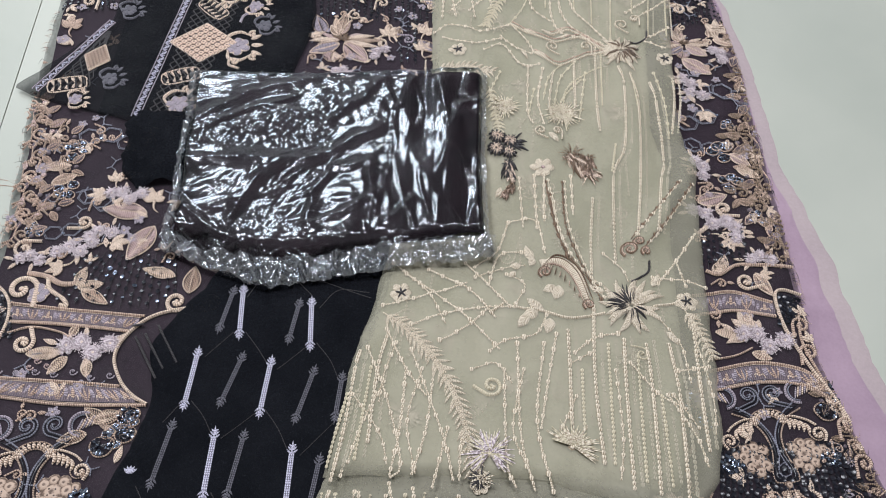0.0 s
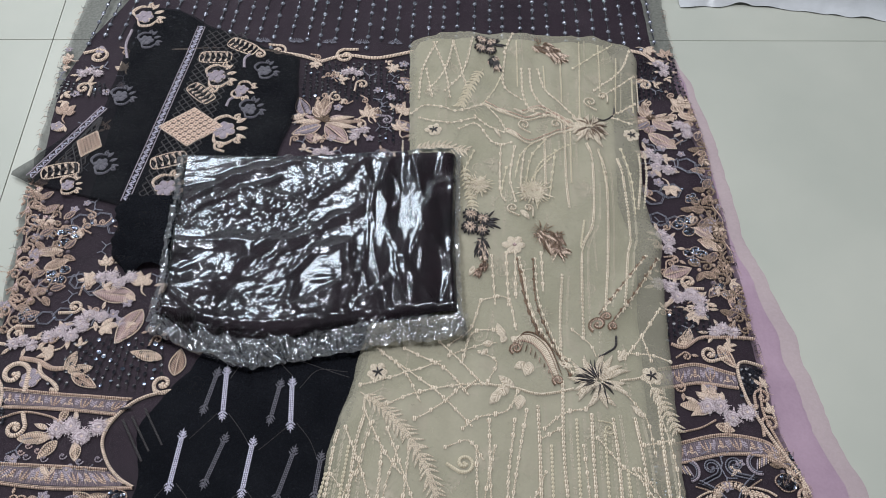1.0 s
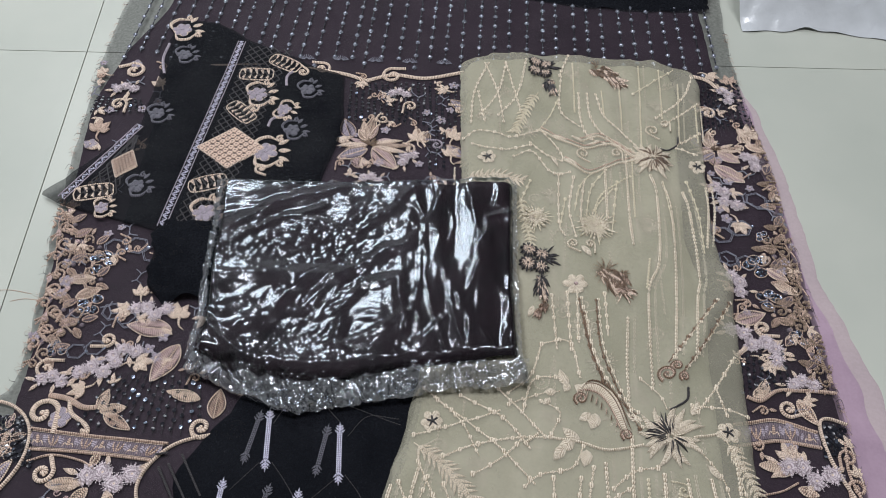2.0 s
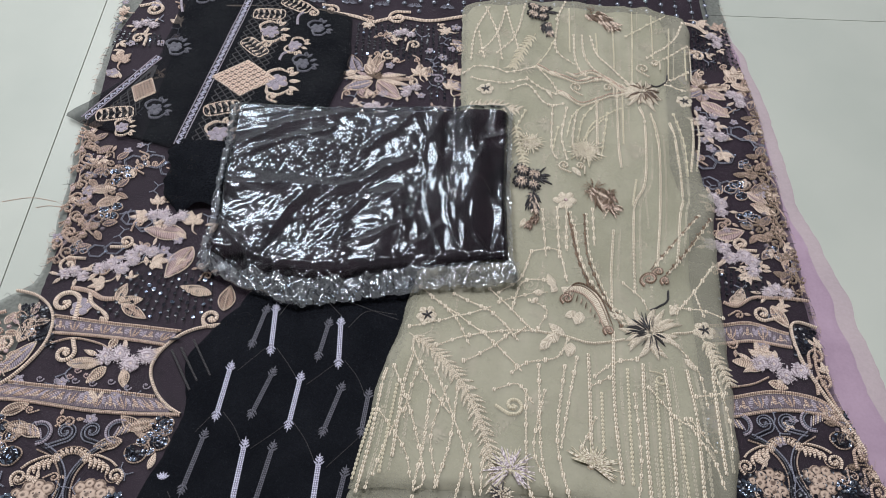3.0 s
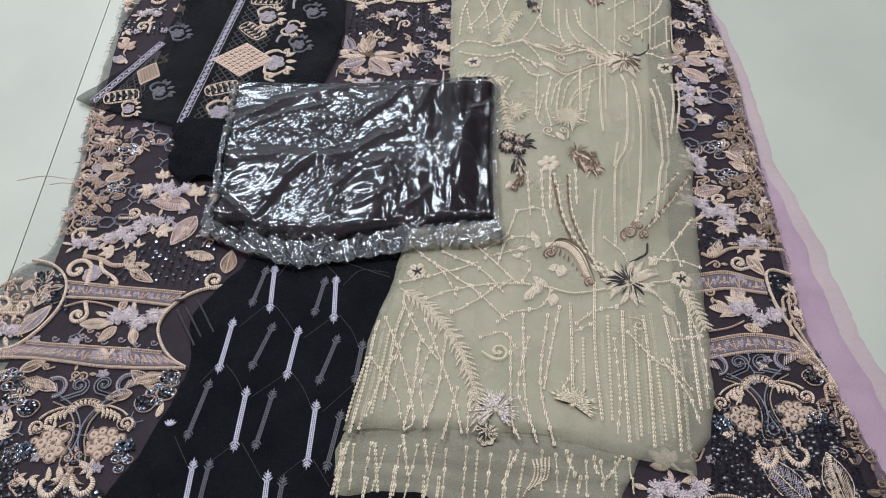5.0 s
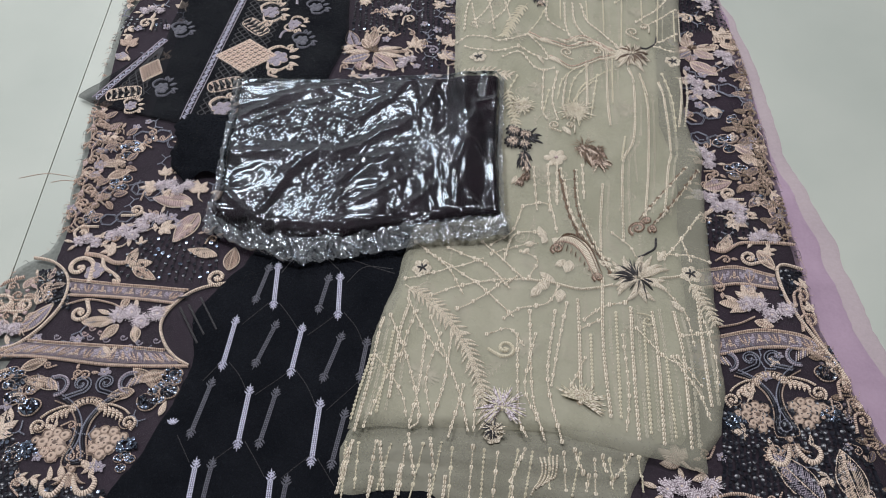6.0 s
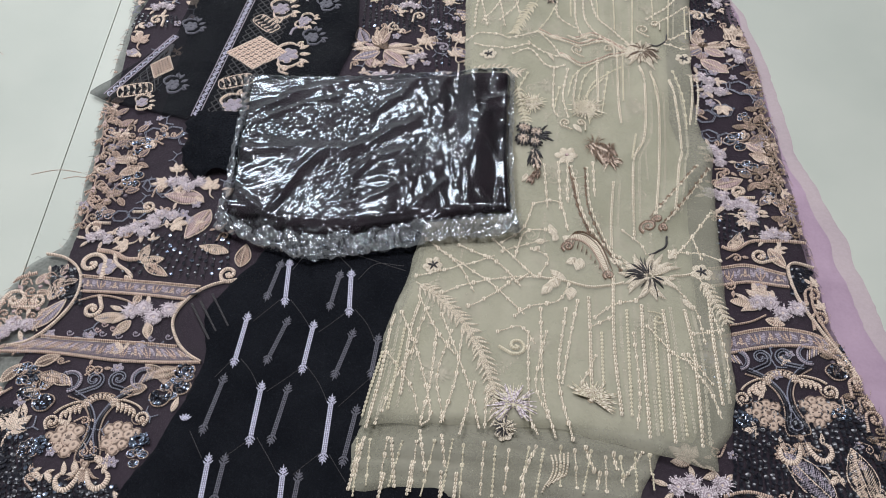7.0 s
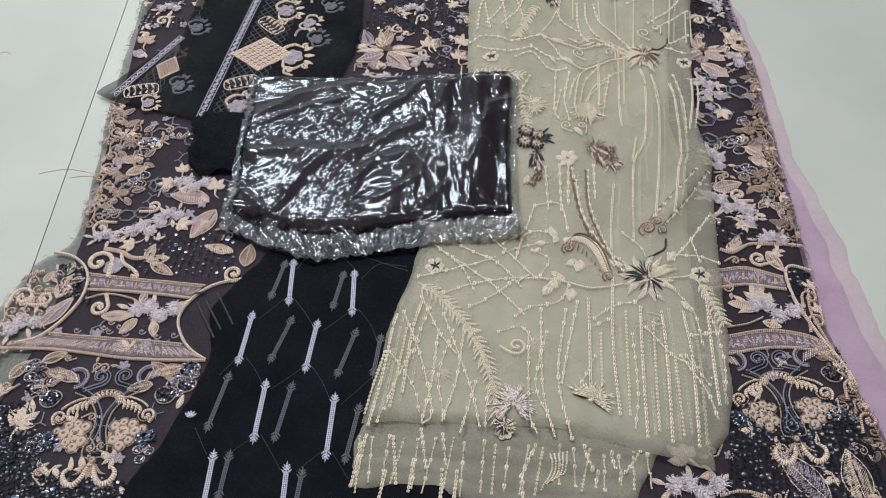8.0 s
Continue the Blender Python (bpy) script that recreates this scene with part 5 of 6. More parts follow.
def lily(x, y, turn, size=1.0, a=None, b=None, name="lily_flower"):
    """A mauve flower cupped by pale curls."""
    m = Motif(x, y, turn, size * 1.3)
    m.flower(0, 0, 1.25, 6, 1, 1, 0, 0.8, 1.7, 0)
    for s in (-1, 1):
        m.flip = s
        m.ribbon([(0.3, -1.0), (1.6, -1.0), (2.1, 0.2), (1.5, 1.2)], 4.4, 1.8, 0, "both").spiral(1.7, 1.5, 0.5, 0, 1.1, 2.8, 0, 1).leaf(0.9, 1.3, 60, 1.3, 0.6, 0)
    m.flip = 1
    m.leaf(0, 1.3, 90, 1.3, 0.7, 0)
    return on_patch(m, name, a or BONE, b or MAUVE)


def lattice(a, b, c, d, n, k):
    m = Motif(unit=1.0)
    at = lambda u, v: (a[0] + (b[0] - a[0]) * u + (d[0] - a[0]) * v + (a[0] - b[0] + c[0] - d[0]) * u * v, a[1] + (b[1] - a[1]) * u + (d[1] - a[1]) * v + (a[1] - b[1] + c[1] - d[1]) * u * v)
    for i in range(-k, n):
        for s in (1, -1):
            pts = [at((i + j if s > 0 else n - i - j) / n, j / k) for j in range(k + 1) if 0 <= i + j <= n]
            if len(pts) > 1:
                m.ribbon([pts[0], pts[-1]], 2.0, 1.2, 0, step=5.0)
    return on_patch(m, "lattice", BLACK_T)


zigzag_border(-0.380, 0.256, -0.357, 0.637)
zigzag_border(-0.526, 0.293, -0.461, 0.438, 1.0)
lattice((-0.365, 0.258), (-0.310, 0.262), (-0.274, 0.624), (-0.343, 0.628), 5, 26)
lattice((-0.506, 0.298), (-0.455, 0.292), (-0.457, 0.416), (-0.463, 0.416), 4, 8)
diamond(-0.322, 0.405, 4, 4.7, 3.9)
diamond(-0.461, 0.361, -10, 1.9, 2.6)
for px, py, t in ((-0.319, 0.563, 2), (-0.324, 0.479, -42), (-0.339, 0.336, 22), (-0.487, 0.307, 16), (-0.280, 0.592, -25)):
    lozenge(px, py, t, 5.2, 2.3)
lily(-0.308, 0.519, 290, 0.95)
lily(-0.272, 0.402, 280, 1.05)
lily(-0.330, 0.283, 300, 0.95)
lily(-0.263, 0.490, 250, 0.7)
lily(-0.458, 0.658, 300, 1.0)
lily(-0.467, 0.280, 290, 0.6)
for px, py in ((-0.439, 0.597), (-0.445, 0.465), (-0.433, 0.323), (-0.243, 0.448), (-0.236, 0.536)):
    lily(px, py, 300, 0.72, GREY_T, GREY_T, "veiled_flower")
for run in ([(-0.279, 0.451), (-0.276, 0.468), (-0.260, 0.479)], [(-0.268, 0.540), (-0.271, 0.562), (-0.264, 0.574)], [(-0.458, 0.551), (-0.469, 0.585), (-0.469, 0.621)]):
    x, y = run[0]
    on_patch(Motif(x, y, unit=1.0).ribbon([(a - x, b - y) for a, b in run], 4.5, 1.5), "mauve_arc", MAUVE)
for px, py, t in ((-0.249, 0.575, 0), (-0.306, 0.487, 90), (-0.272, 0.370, 200)):
    on_patch(Motif(px, py, t).spiral(0, 0, 0.9, 0, 1.2, 4.0, 0, 1, 1.8, 1.0), "scroll", BONE)


FAT = 1.1
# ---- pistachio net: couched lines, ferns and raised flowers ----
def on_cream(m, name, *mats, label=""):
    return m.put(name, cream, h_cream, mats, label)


def h_inner(x, y):
    return h_cream(x, y) - 0.0027


def couched(pts, pitch=6.0, r=1.1, mat=None, cord_w=1.5, knot=3, knot_r=2.9, hz=None):
    r, knot_r, cord_w = r * 1.35, max(knot_r, 2.6), cord_w * 1.3
    x, y = pts[0]
    m = Motif(x, y, unit=1.0).bead_line([(a - x, b - y) for a, b in pts], pitch, r, 0, cord_w, knot, knot_r, 1.6)
    return m.put("couched_line", under if hz else cream, hz or h_cream, (mat or CREAM_T,))


def chain(pts, mat=None, r=2.0, pitch=5.0, hz=None):
    r, pitch = r * 1.3, max(pitch, 5.0)
    x, y = pts[0]
    m = Motif(x, y, unit=1.0).bead_line([(a - x, b - y) for a, b in pts], pitch, r, 0, 1.1, 0, 0, 2.2)
    if not hz:
        veil = Motif(x + 0.009, y + 0.005, unit=1.0).bead_line([(a - x, b - y) for a, b in pts], pitch, r * 0.9, 0, 1.0, 0, 0, 0.8)
        veil.put("veiled_chain", layers, h_inner, (CREAM_T,))
    return m.put("bead_chain", under if hz else cream, hz or h_cream, (mat or CREAM_T,))


def fern(pts, mat=None, leaf=1.5, size=1.0):
    x, y = pts[0]
    m = Motif(x, y, unit=0.01)
    rel = [((a - x) * 100, (b - y) * 100) for a, b in pts]
    m.ribbon(rel, 1.4, 1.2)
    line = glide(rel, 0.62)
    for i in range(1, len(line)):
        (ax, ay), (bx, by) = line[i - 1], line[i]
        a = math.degrees(math.atan2(by - ay, bx - ax))
        for s in (-1, 1):
            l = leaf * size * random.uniform(0.8, 1.15)
            m.leaf(bx, by, a + s * random.uniform(38, 55), l, 0.34, 0, 1.5)
            m.leaf(bx, by, a + s * random.uniform(15, 25), l * 0.6, 0.28, 0, 1.4)
    return on_cream(m, "fern", mat or CREAM_T)


def star_flower(x, y, size=1.0):
    m = Motif(x, y, 10, size)
    m.flower(0, 0, 1.35, 6, 0, 1, 0, 0.9, 1.4)
    for a in range(20, 380, 72):
        m.leaf(0, 0, a, 0.85, 0.3, 1, 2.4)
    return on_cream(m, "star_flower", CREAM_T, BLACK_T)


def shaded_flower(x, y, turn=0.0, size=1.0, dark=None):
    """The large open flower with dark stitched lines between its petals."""
    m = Motif(x, y, turn, size)
    for i in range(20):
        a = 360 / 20 * i + random.uniform(-8, 8)
        m.leaf(0.2 * math.cos(radians(a)), 0.2 * math.sin(radians(a)), a, random.uniform(2.3, 3.9), random.uniform(0.7, 1.0), 0, 2.6, random.uniform(-0.16, 0.16))
    for i in range(34):
        a = random.uniform(0, 360)
        m.leaf(0.3 * math.cos(radians(a)), 0.3 * math.sin(radians(a)), a, random.uniform(1.2, 2.7), random.uniform(0.11, 0.17), 1, 3.6, random.uniform(-0.1, 0.1))
    m.tuft(0, 0, 1.6, 40, 0, 4.0, 0.2)
    return on_cream(m, "shaded_flower", CREAM_T, dark or BLACK_T, label="large cream flower with dark lines between petals")


def fringe_flower(x, y, turn=0.0, size=1.0, mat=None, tip=None, spread=360.0, rise=8.0, long=2.2, n=220):
    """A loose fringed flower that stands up from the net."""
    m = Motif(x, y, turn, size)
    for k, f in ((0.15, 1.0), (0.1, 0.72), (0.1, 0.48)):
        m.tuft(0, 0, long * f, n // 3, 0, rise * (1.5 - f * 0.6), k, spread, 90, None, 1)
    m.dome(0, 0, 0.4, rise * 0.5, 1)
    return on_cream(m, "fringe_flower", mat or CREAM_T, tip or BROWN_T)


def floret(m, cx, cy, r, n, dark, pale, rise):
    """One stand-up bloom: a pale heart of petals inside a ring of dark ones."""
    for i in range(n):
        a = 360 * i / n + random.uniform(-8, 8)
        c, s = math.cos(radians(a)), math.sin(radians(a))
        m.ribbon([(cx + c * r * 0.15, cy + s * r * 0.15), (cx + c * r * 0.6, cy + s * r * 0.6), (cx + c * r * 1.02, cy + s * r * 1.02)], r * 3.0, rise, dark, "petal", step=1.6, lift=1.0)
        a += 180 / n
        c, s = math.cos(radians(a)), math.sin(radians(a))
        m.ribbon([(cx + c * r * 0.1, cy + s * r * 0.1), (cx + c * r * 0.45, cy + s * r * 0.45), (cx + c * r * 0.75, cy + s * r * 0.75)], r * 2.1, rise * 1.15, pale, "petal", step=1.6, lift=1.4)
    m.tuft(cx, cy, r * 1.15, 26, dark, rise * 1.5, 0.3).tuft(cx, cy, r * 0.7, 24, pale, rise * 2.0, 0.1)
    return m.dome(cx, cy, r * 0.2, rise * 1.7, dark, 6)


def rosette(x, y, turn=0.0, size=1.0, a=None, b=None):
    """A bunch of small stand-up blooms in black and white floss."""
    m = Motif(x, y, turn, size)
    for cx, cy, r in ((-0.75, 1.35, 0.95), (0.55, 0.95, 0.9), (-0.85, -0.35, 0.95), (0.45, -0.65, 0.85)):
        floret(m, cx, cy, r, 11, 0, 1, 3.0)
    for k in range(7):
        m.leaf(0.6, 0.6, random.uniform(-40, 60), random.uniform(1.4, 2.1), 0.2, 0, 3.0)
    return on_cream(m, "floss_rosette", a or BLACK_T, b or BONE, label="black and white floss rosette")


def tassel(x, y, turn, long, wide, mat=None, tip=None):
    """A drooping wing of long floss stitches, dark at the root and tipped paler."""
    m = Motif(x, y, turn)
    for k in range(46):
        f = random.uniform(0.0, 0.75)
        o, a = random.uniform(-0.45, 0.45) * wide * (1.1 - 0.8 * f), random.uniform(-32, 32)
        m.leaf(long * f, o, a, long * random.uniform(0.28, 0.45), random.uniform(0.18, 0.32), 0 if k % 3 else 1, random.uniform(2.4, 4.6), random.uniform(-0.12, 0.12))
    m.tuft(long * 0.15, 0, wide * 0.8, 20, 0, 5.0, 0.25).tuft(long * 0.8, 0, wide * 0.8, 14, 1, 5.0, 0.25, 120, 0)
    return on_cream(m, "floss_tassel", mat or BROWN_T, tip or CREAM_T, label="raised brown floss tassel")


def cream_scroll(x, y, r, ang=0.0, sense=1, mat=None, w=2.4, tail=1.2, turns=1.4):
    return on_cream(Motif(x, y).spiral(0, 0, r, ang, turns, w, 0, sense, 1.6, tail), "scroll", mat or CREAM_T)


def cream_leaf(x, y, ang, long, wide, mat=None):
    return on_cream(Motif(x, y, ang).leaf(0, 0, 0, long, wide, 0, 1.7, 0.05), "leaf", mat or CREAM_T)


def stem(pts, w=2.2, mat=None):
    x, y = pts[0]
    return on_cream(Motif(x, y, unit=1.0).ribbon([(a - x, b - y) for a, b in pts], w, 1.5, 0, "even"), "stem", mat or CREAM_T)


# near half: chains of knots
for pts in ([(0.182, -0.031), (0.183, -0.079), (0.183, -0.139)], [(0.212, 0.003), (0.210, -0.092), (0.214, -0.180)], [(0.243, -0.040), (0.242, -0.105), (0.242, -0.205)], [(0.268, -0.042), (0.270, -0.103), (0.268, -0.208)],
            [(0.293, -0.041), (0.298, -0.102), (0.296, -0.210)], [(0.321, -0.007), (0.321, -0.085), (0.322, -0.160)], [(-0.044, -0.073), (-0.047, -0.093), (-0.051, -0.167), (-0.057, -0.215)], [(-0.016, -0.047), (-0.023, -0.091), (-0.025, -0.173)]):
    chain(pts)
for pts in ([(0.196, -0.078), (0.196, -0.144)], [(0.226, -0.045), (0.225, -0.180)], [(0.257, -0.059), (0.255, -0.197)], [(0.279, -0.103), (0.281, -0.199)], [(-0.030, -0.092), (-0.036, -0.193)], [(-0.052, -0.123), (-0.063, -0.202)]):
    chain(pts, PALE_T, 1.6, 4.6)
for pts in ([(0.007, -0.089), (0.006, -0.156), (0.000, -0.206)], [(-0.018, -0.043), (0.007, -0.089), (0.030, -0.118)], [(-0.036, -0.068), (-0.009, -0.128), (0.010, -0.194), (0.001, -0.208)], [(0.037, -0.088), (0.033, -0.154), (0.022, -0.204)],
            [(0.011, -0.066), (0.050, -0.160), (0.063, -0.206)], [(0.055, -0.153), (0.043, -0.216)], [(0.126, -0.051), (0.130, -0.155), (0.144, -0.212)], [(0.112, -0.083), (0.116, -0.184), (0.125, -0.211)], [(0.155, -0.049), (0.147, -0.140), (0.162, -0.213)],
            [(0.169, -0.036), (0.160, -0.088), (0.151, -0.147)], [(0.285, -0.102), (0.310, -0.144), (0.319, -0.177)], [(0.248, -0.067), (0.279, -0.103), (0.303, -0.116)]):
    couched(pts)
# lattice of couched lines above the near half
for pts in ([(-0.002, 0.030), (0.044, -0.002), (0.077, -0.029), (0.106, -0.058)], [(0.023, 0.038), (0.071, 0.013), (0.101, -0.020)], [(0.065, 0.048), (0.092, 0.022), (0.117, -0.006)], [(0.114, 0.111), (0.147, 0.118), (0.158, 0.071)],
            [(0.114, 0.111), (0.101, 0.068), (0.076, 0.044)], [(-0.025, -0.014), (0.015, 0.001), (0.067, 0.021)], [(0.008, -0.035), (0.045, -0.019), (0.093, -0.008), (0.122, -0.006)], [(0.041, -0.053), (0.070, -0.034), (0.095, -0.007)],
            [(0.096, -0.062), (0.112, -0.048), (0.146, -0.038), (0.159, -0.012)]):
    couched(pts, 6.0)
for pts in ([(0.130, 0.069), (0.104, 0.063), (0.093, 0.023)], [(0.288, 0.038), (0.312, 0.070), (0.338, 0.110)], [(0.282, 0.046), (0.323, 0.042), (0.343, 0.036)],
            [(0.311, 0.068), (0.319, 0.035)], [(0.189, -0.057), (0.213, -0.036), (0.237, -0.032)], [(0.300, -0.072), (0.333, -0.066)]):
    couched(pts, 6.0)
for pts in ([(0.121, -0.006), (0.156, -0.008), (0.183, -0.015), (0.224, -0.006)], [(0.110, -0.002), (0.094, -0.016)], [(0.279, 0.007), (0.307, 0.013)]):
    stem(pts, 3.0)
paisley = Motif(0.152, 0.050, unit=1.0)
for dx, dy, w, h, k in ((0.0, 0.0, 11.0, 1.8, 2), (0.004, 0.006, 1.3, 2.6, 1), (-0.004, -0.006, 1.3, 2.6, 0), (0.001, 0.002, 1.2, 3.0, 1)):
    paisley.ribbon([(0.0 + dx, -0.004 + dy), (0.012 + dx, 0.010 + dy), (0.030 + dx, 0.006 + dy), (0.044 + dx, -0.012 + dy), (0.056 + dx, -0.046 + dy)], w, h, k, "both")
for k in range(9):
    paisley.ribbon([(0.004 + 0.005 * k, 0.006 - 0.0006 * k * k), (0.000 + 0.0055 * k, -0.006 - 0.0005 * k * k)], 1.4, 3.0, k % 2, "both")
on_cream(paisley, "paisley", TAN, BROWN_T, CREAM_T, label="curved brown and beige paisley")
for pts in ([(0.160, 0.178), (0.171, 0.109), (0.185, 0.063)], [(0.181, 0.179), (0.184, 0.110), (0.205, 0.046), (0.221, 0.012)], [(0.165, 0.158), (0.173, 0.100), (0.194, 0.055), (0.218, 0.030)], [(0.325, 0.186), (0.287, 0.134), (0.262, 0.100)], [(0.342, 0.185), (0.305, 0.126), (0.277, 0.087)]):
    couched(pts, 5.0, 0.9, BROWN_T, 1.4, 3, 1.5)
    couched([(a + 0.003, b + 0.002) for a, b in pts], 6.0, 0.8, CREAM_T, 1.0, 2, 1.3)
# mid part: long chains
for pts in ([(0.218, 0.156), (0.213, 0.092), (0.212, 0.047)], [(0.264, 0.390), (0.270, 0.352), (0.264, 0.247), (0.246, 0.193), (0.241, 0.066)], [(0.280, 0.378), (0.288, 0.329), (0.280, 0.195), (0.270, 0.105)], [(0.307, 0.366), (0.312, 0.330), (0.313, 0.228), (0.307, 0.196), (0.293, 0.106)], [(0.234, 0.434), (0.231, 0.326), (0.233, 0.271)], [(0.203, 0.407), (0.202, 0.313)], [(0.338, 0.374), (0.337, 0.331), (0.328, 0.273)]):
    chain(pts, None, 1.7)
for pts in ([(0.139, 0.385), (0.138, 0.299), (0.145, 0.276)], [(0.159, 0.379), (0.152, 0.323), (0.159, 0.276)], [(0.173, 0.373), (0.167, 0.312), (0.173, 0.277)], [(0.127, 0.182), (0.132, 0.107)], [(0.146, 0.188), (0.149, 0.108)], [(0.158, 0.189), (0.158, 0.118)], [(0.192, 0.190), (0.193, 0.130)]):
    couched(pts, 5.5, 1.1)
for pts in ([(0.242, 0.428), (0.238, 0.315)], [(0.245, 0.203), (0.252, 0.247)], [(0.211, 0.362), (0.185, 0.325), (0.181, 0.289)], [(0.237, 0.389), (0.194, 0.349), (0.185, 0.301)]):
    chain(pts, PALE_T, 1.4, 5.0)
# far part
for pts in ([(0.035, 0.612), (0.016, 0.541), (0.014, 0.473)], [(0.030, 0.611), (0.051, 0.543), (0.061, 0.481)], [(0.062, 0.613), (0.051, 0.543), (0.025, 0.491)], [(0.062, 0.617), (0.074, 0.558), (0.086, 0.501)], [(0.093, 0.623), (0.081, 0.545), (0.053, 0.493)],
            [(0.022, 0.542), (0.034, 0.480)], [(0.005, 0.442), (0.029, 0.461), (0.075, 0.452), (0.114, 0.467)], [(0.018, 0.432), (0.055, 0.425), (0.100, 0.437)], [(0.100, 0.442), (0.124, 0.419), (0.144, 0.411)], [(0.077, 0.415), (0.104, 0.425), (0.128, 0.388), (0.154, 0.389)],
            [(0.114, 0.467), (0.136, 0.439), (0.148, 0.411)], [(0.158, 0.637), (0.143, 0.588)], [(0.146, 0.588), (0.143, 0.511), (0.170, 0.482)]):
    couched(pts, 5.0, 0.9, None, 1.2, 2, 1.7)
for pts in ([(0.171, 0.551), (0.174, 0.488), (0.190, 0.454), (0.230, 0.444), (0.253, 0.432)], [(0.184, 0.551), (0.187, 0.501), (0.206, 0.464), (0.246, 0.440)], [(0.197, 0.552), (0.208, 0.503), (0.232, 0.474), (0.254, 0.444)], [(0.345, 0.601), (0.326, 0.554), (0.283, 0.507)], [(0.347, 0.542), (0.309, 0.509), (0.295, 0.496)], [(0.343, 0.481), (0.308, 0.455)], [(0.307, 0.449), (0.335, 0.439)]):
    couched(pts, 4.6, 1.0, None, 1.4, 2, 1.6)
for pts in ([(0.266, 0.623), (0.257, 0.446)], [(0.296, 0.614), (0.292, 0.508)], [(0.323, 0.586), (0.312, 0.461)], [(0.234, 0.607), (0.232, 0.480)], [(0.206, 0.559), (0.207, 0.509)], [(0.164, 0.617), (0.165, 0.512)], [(0.343, 0.536), (0.339, 0.463)]):
    chain(pts, PALE_T, 1.3, 4.4)
for pts in ([(0.114, 0.467), (0.169, 0.438), (0.214, 0.446), (0.241, 0.428)], [(0.169, 0.450), (0.198, 0.460), (0.230, 0.439), (0.257, 0.421)], [(0.148, 0.411), (0.180, 0.391), (0.220, 0.410), (0.245, 0.420)]):
    stem(pts, 3.0)
    stem([(a, b + 0.006) for a, b in pts], 1.6, TAN)
for px, py, a in ((0.132, 0.460, 330), (0.157, 0.457, 340), (0.177, 0.459, 20), (0.198, 0.452, 200), (0.148, 0.414, 320), (0.128, 0.418, 300)):
    cream_leaf(px, py, a, 2.2, 0.6)
stem([(0.311, 0.470), (0.308, 0.455), (0.295, 0.446), (0.280, 0.444)], 2.6, BLACK_T)
stem([(0.280, 0.067), (0.277, 0.052), (0.257, 0.039)], 2.6, BLACK_T)
fern([(0.111, 0.547), (0.094, 0.508), (0.079, 0.465)], PALE_T, 1.4)
fern([(0.010, 0.364), (0.045, 0.375), (0.085, 0.369)], CREAM_T, 1.5)
fern([(-0.024, -0.023), (0.009, -0.046), (0.044, -0.087), (0.063, -0.124), (0.076, -0.162), (0.083, -0.192)], CREAM_T, 1.7)
fern([(0.085, 0.339), (0.095, 0.297), (0.101, 0.257)], PALE_T, 1.3)
fern([(0.313, 0.005), (0.327, -0.023), (0.338, -0.050)], CREAM_T, 1.4)
for px, py in ((-0.006, 0.004), (0.317, 0.014), (0.040, 0.408), (0.332, 0.415)):
    star_flower(px, py, 0.95)
shaded_flower(0.255, 0.006, 0, 1.08)
shaded_flower(0.270, 0.422, 40, 0.98, BROWN_T)
rosette(0.108, 0.230, 0, 1.25)
tassel(0.113, 0.208, 275, 3.6, 1.3, BLACK_T, BONE)
tassel(0.120, 0.168, 238, 2.4, 0.8, BROWN_T, TAN)
tassel(0.189, 0.230, 305, 5.6, 2.4, BROWN_T, BONE)
tassel(0.216, 0.222, 262, 3.2, 1.4, BROWN_T, TAN)
rosette(0.117, 0.602, 0, 1.2)
tassel(0.124, 0.578, 285, 3.6, 1.2, BLACK_T, BONE)
tassel(0.198, 0.616, 312, 5.8, 2.6, BROWN_T, BONE)
fringe_flower(0.107, 0.303, 0, 1.0, PALE_T, CREAM_T, 360, 4.0)
fringe_flower(0.185, 0.295, 0, 1.2, PALE_T, CREAM_T, 360, 3.0, 2.4)
fringe_flower(0.182, -0.165, 335, 1.1, PALE_T, CREAM_T, 210, 4.0, 2.5, 260)
fringe_flower(0.098, -0.178, 0, 1.1, FUZZ, PALE_T, 300, 5.0, 2.4)
fringe_flower(0.090, -0.206, 0, 0.9, BLACK_T, CREAM_T, 360, 6.0, 1.5, 120)
star_flower(0.090, -0.210, 0.8)
cream_scroll(0.099, -0.103, 1.2, 0, -1, PALE_T, 4.0)
for px, py, r, sense in ((0.275, 0.480, 1.1, 1), (0.295, 0.496, 0.8, -1), (0.174, 0.427, 1.0, 1), (0.221, 0.430, 0.9, -1), (0.155, 0.263, 0.8, 1), (0.177, 0.264, 0.7, -1)):
    cream_scroll(px, py, r, 120, sense)
for px, py, r in ((0.259, 0.084, 1.2), (0.270, 0.094, 0.8), (0.277, 0.080, 0.7), (0.158, 0.044, 0.9), (0.207, 0.004, 0.8)):
    on_cream(Motif(px, py).spiral(0, 0, r, 60, 1.5, 1.8, 0, 1, 2.0).spiral(0, 0, r * 0.8, 60, 1.5, 1.6, 1, 1, 2.2), "scroll", BROWN_T, TAN)
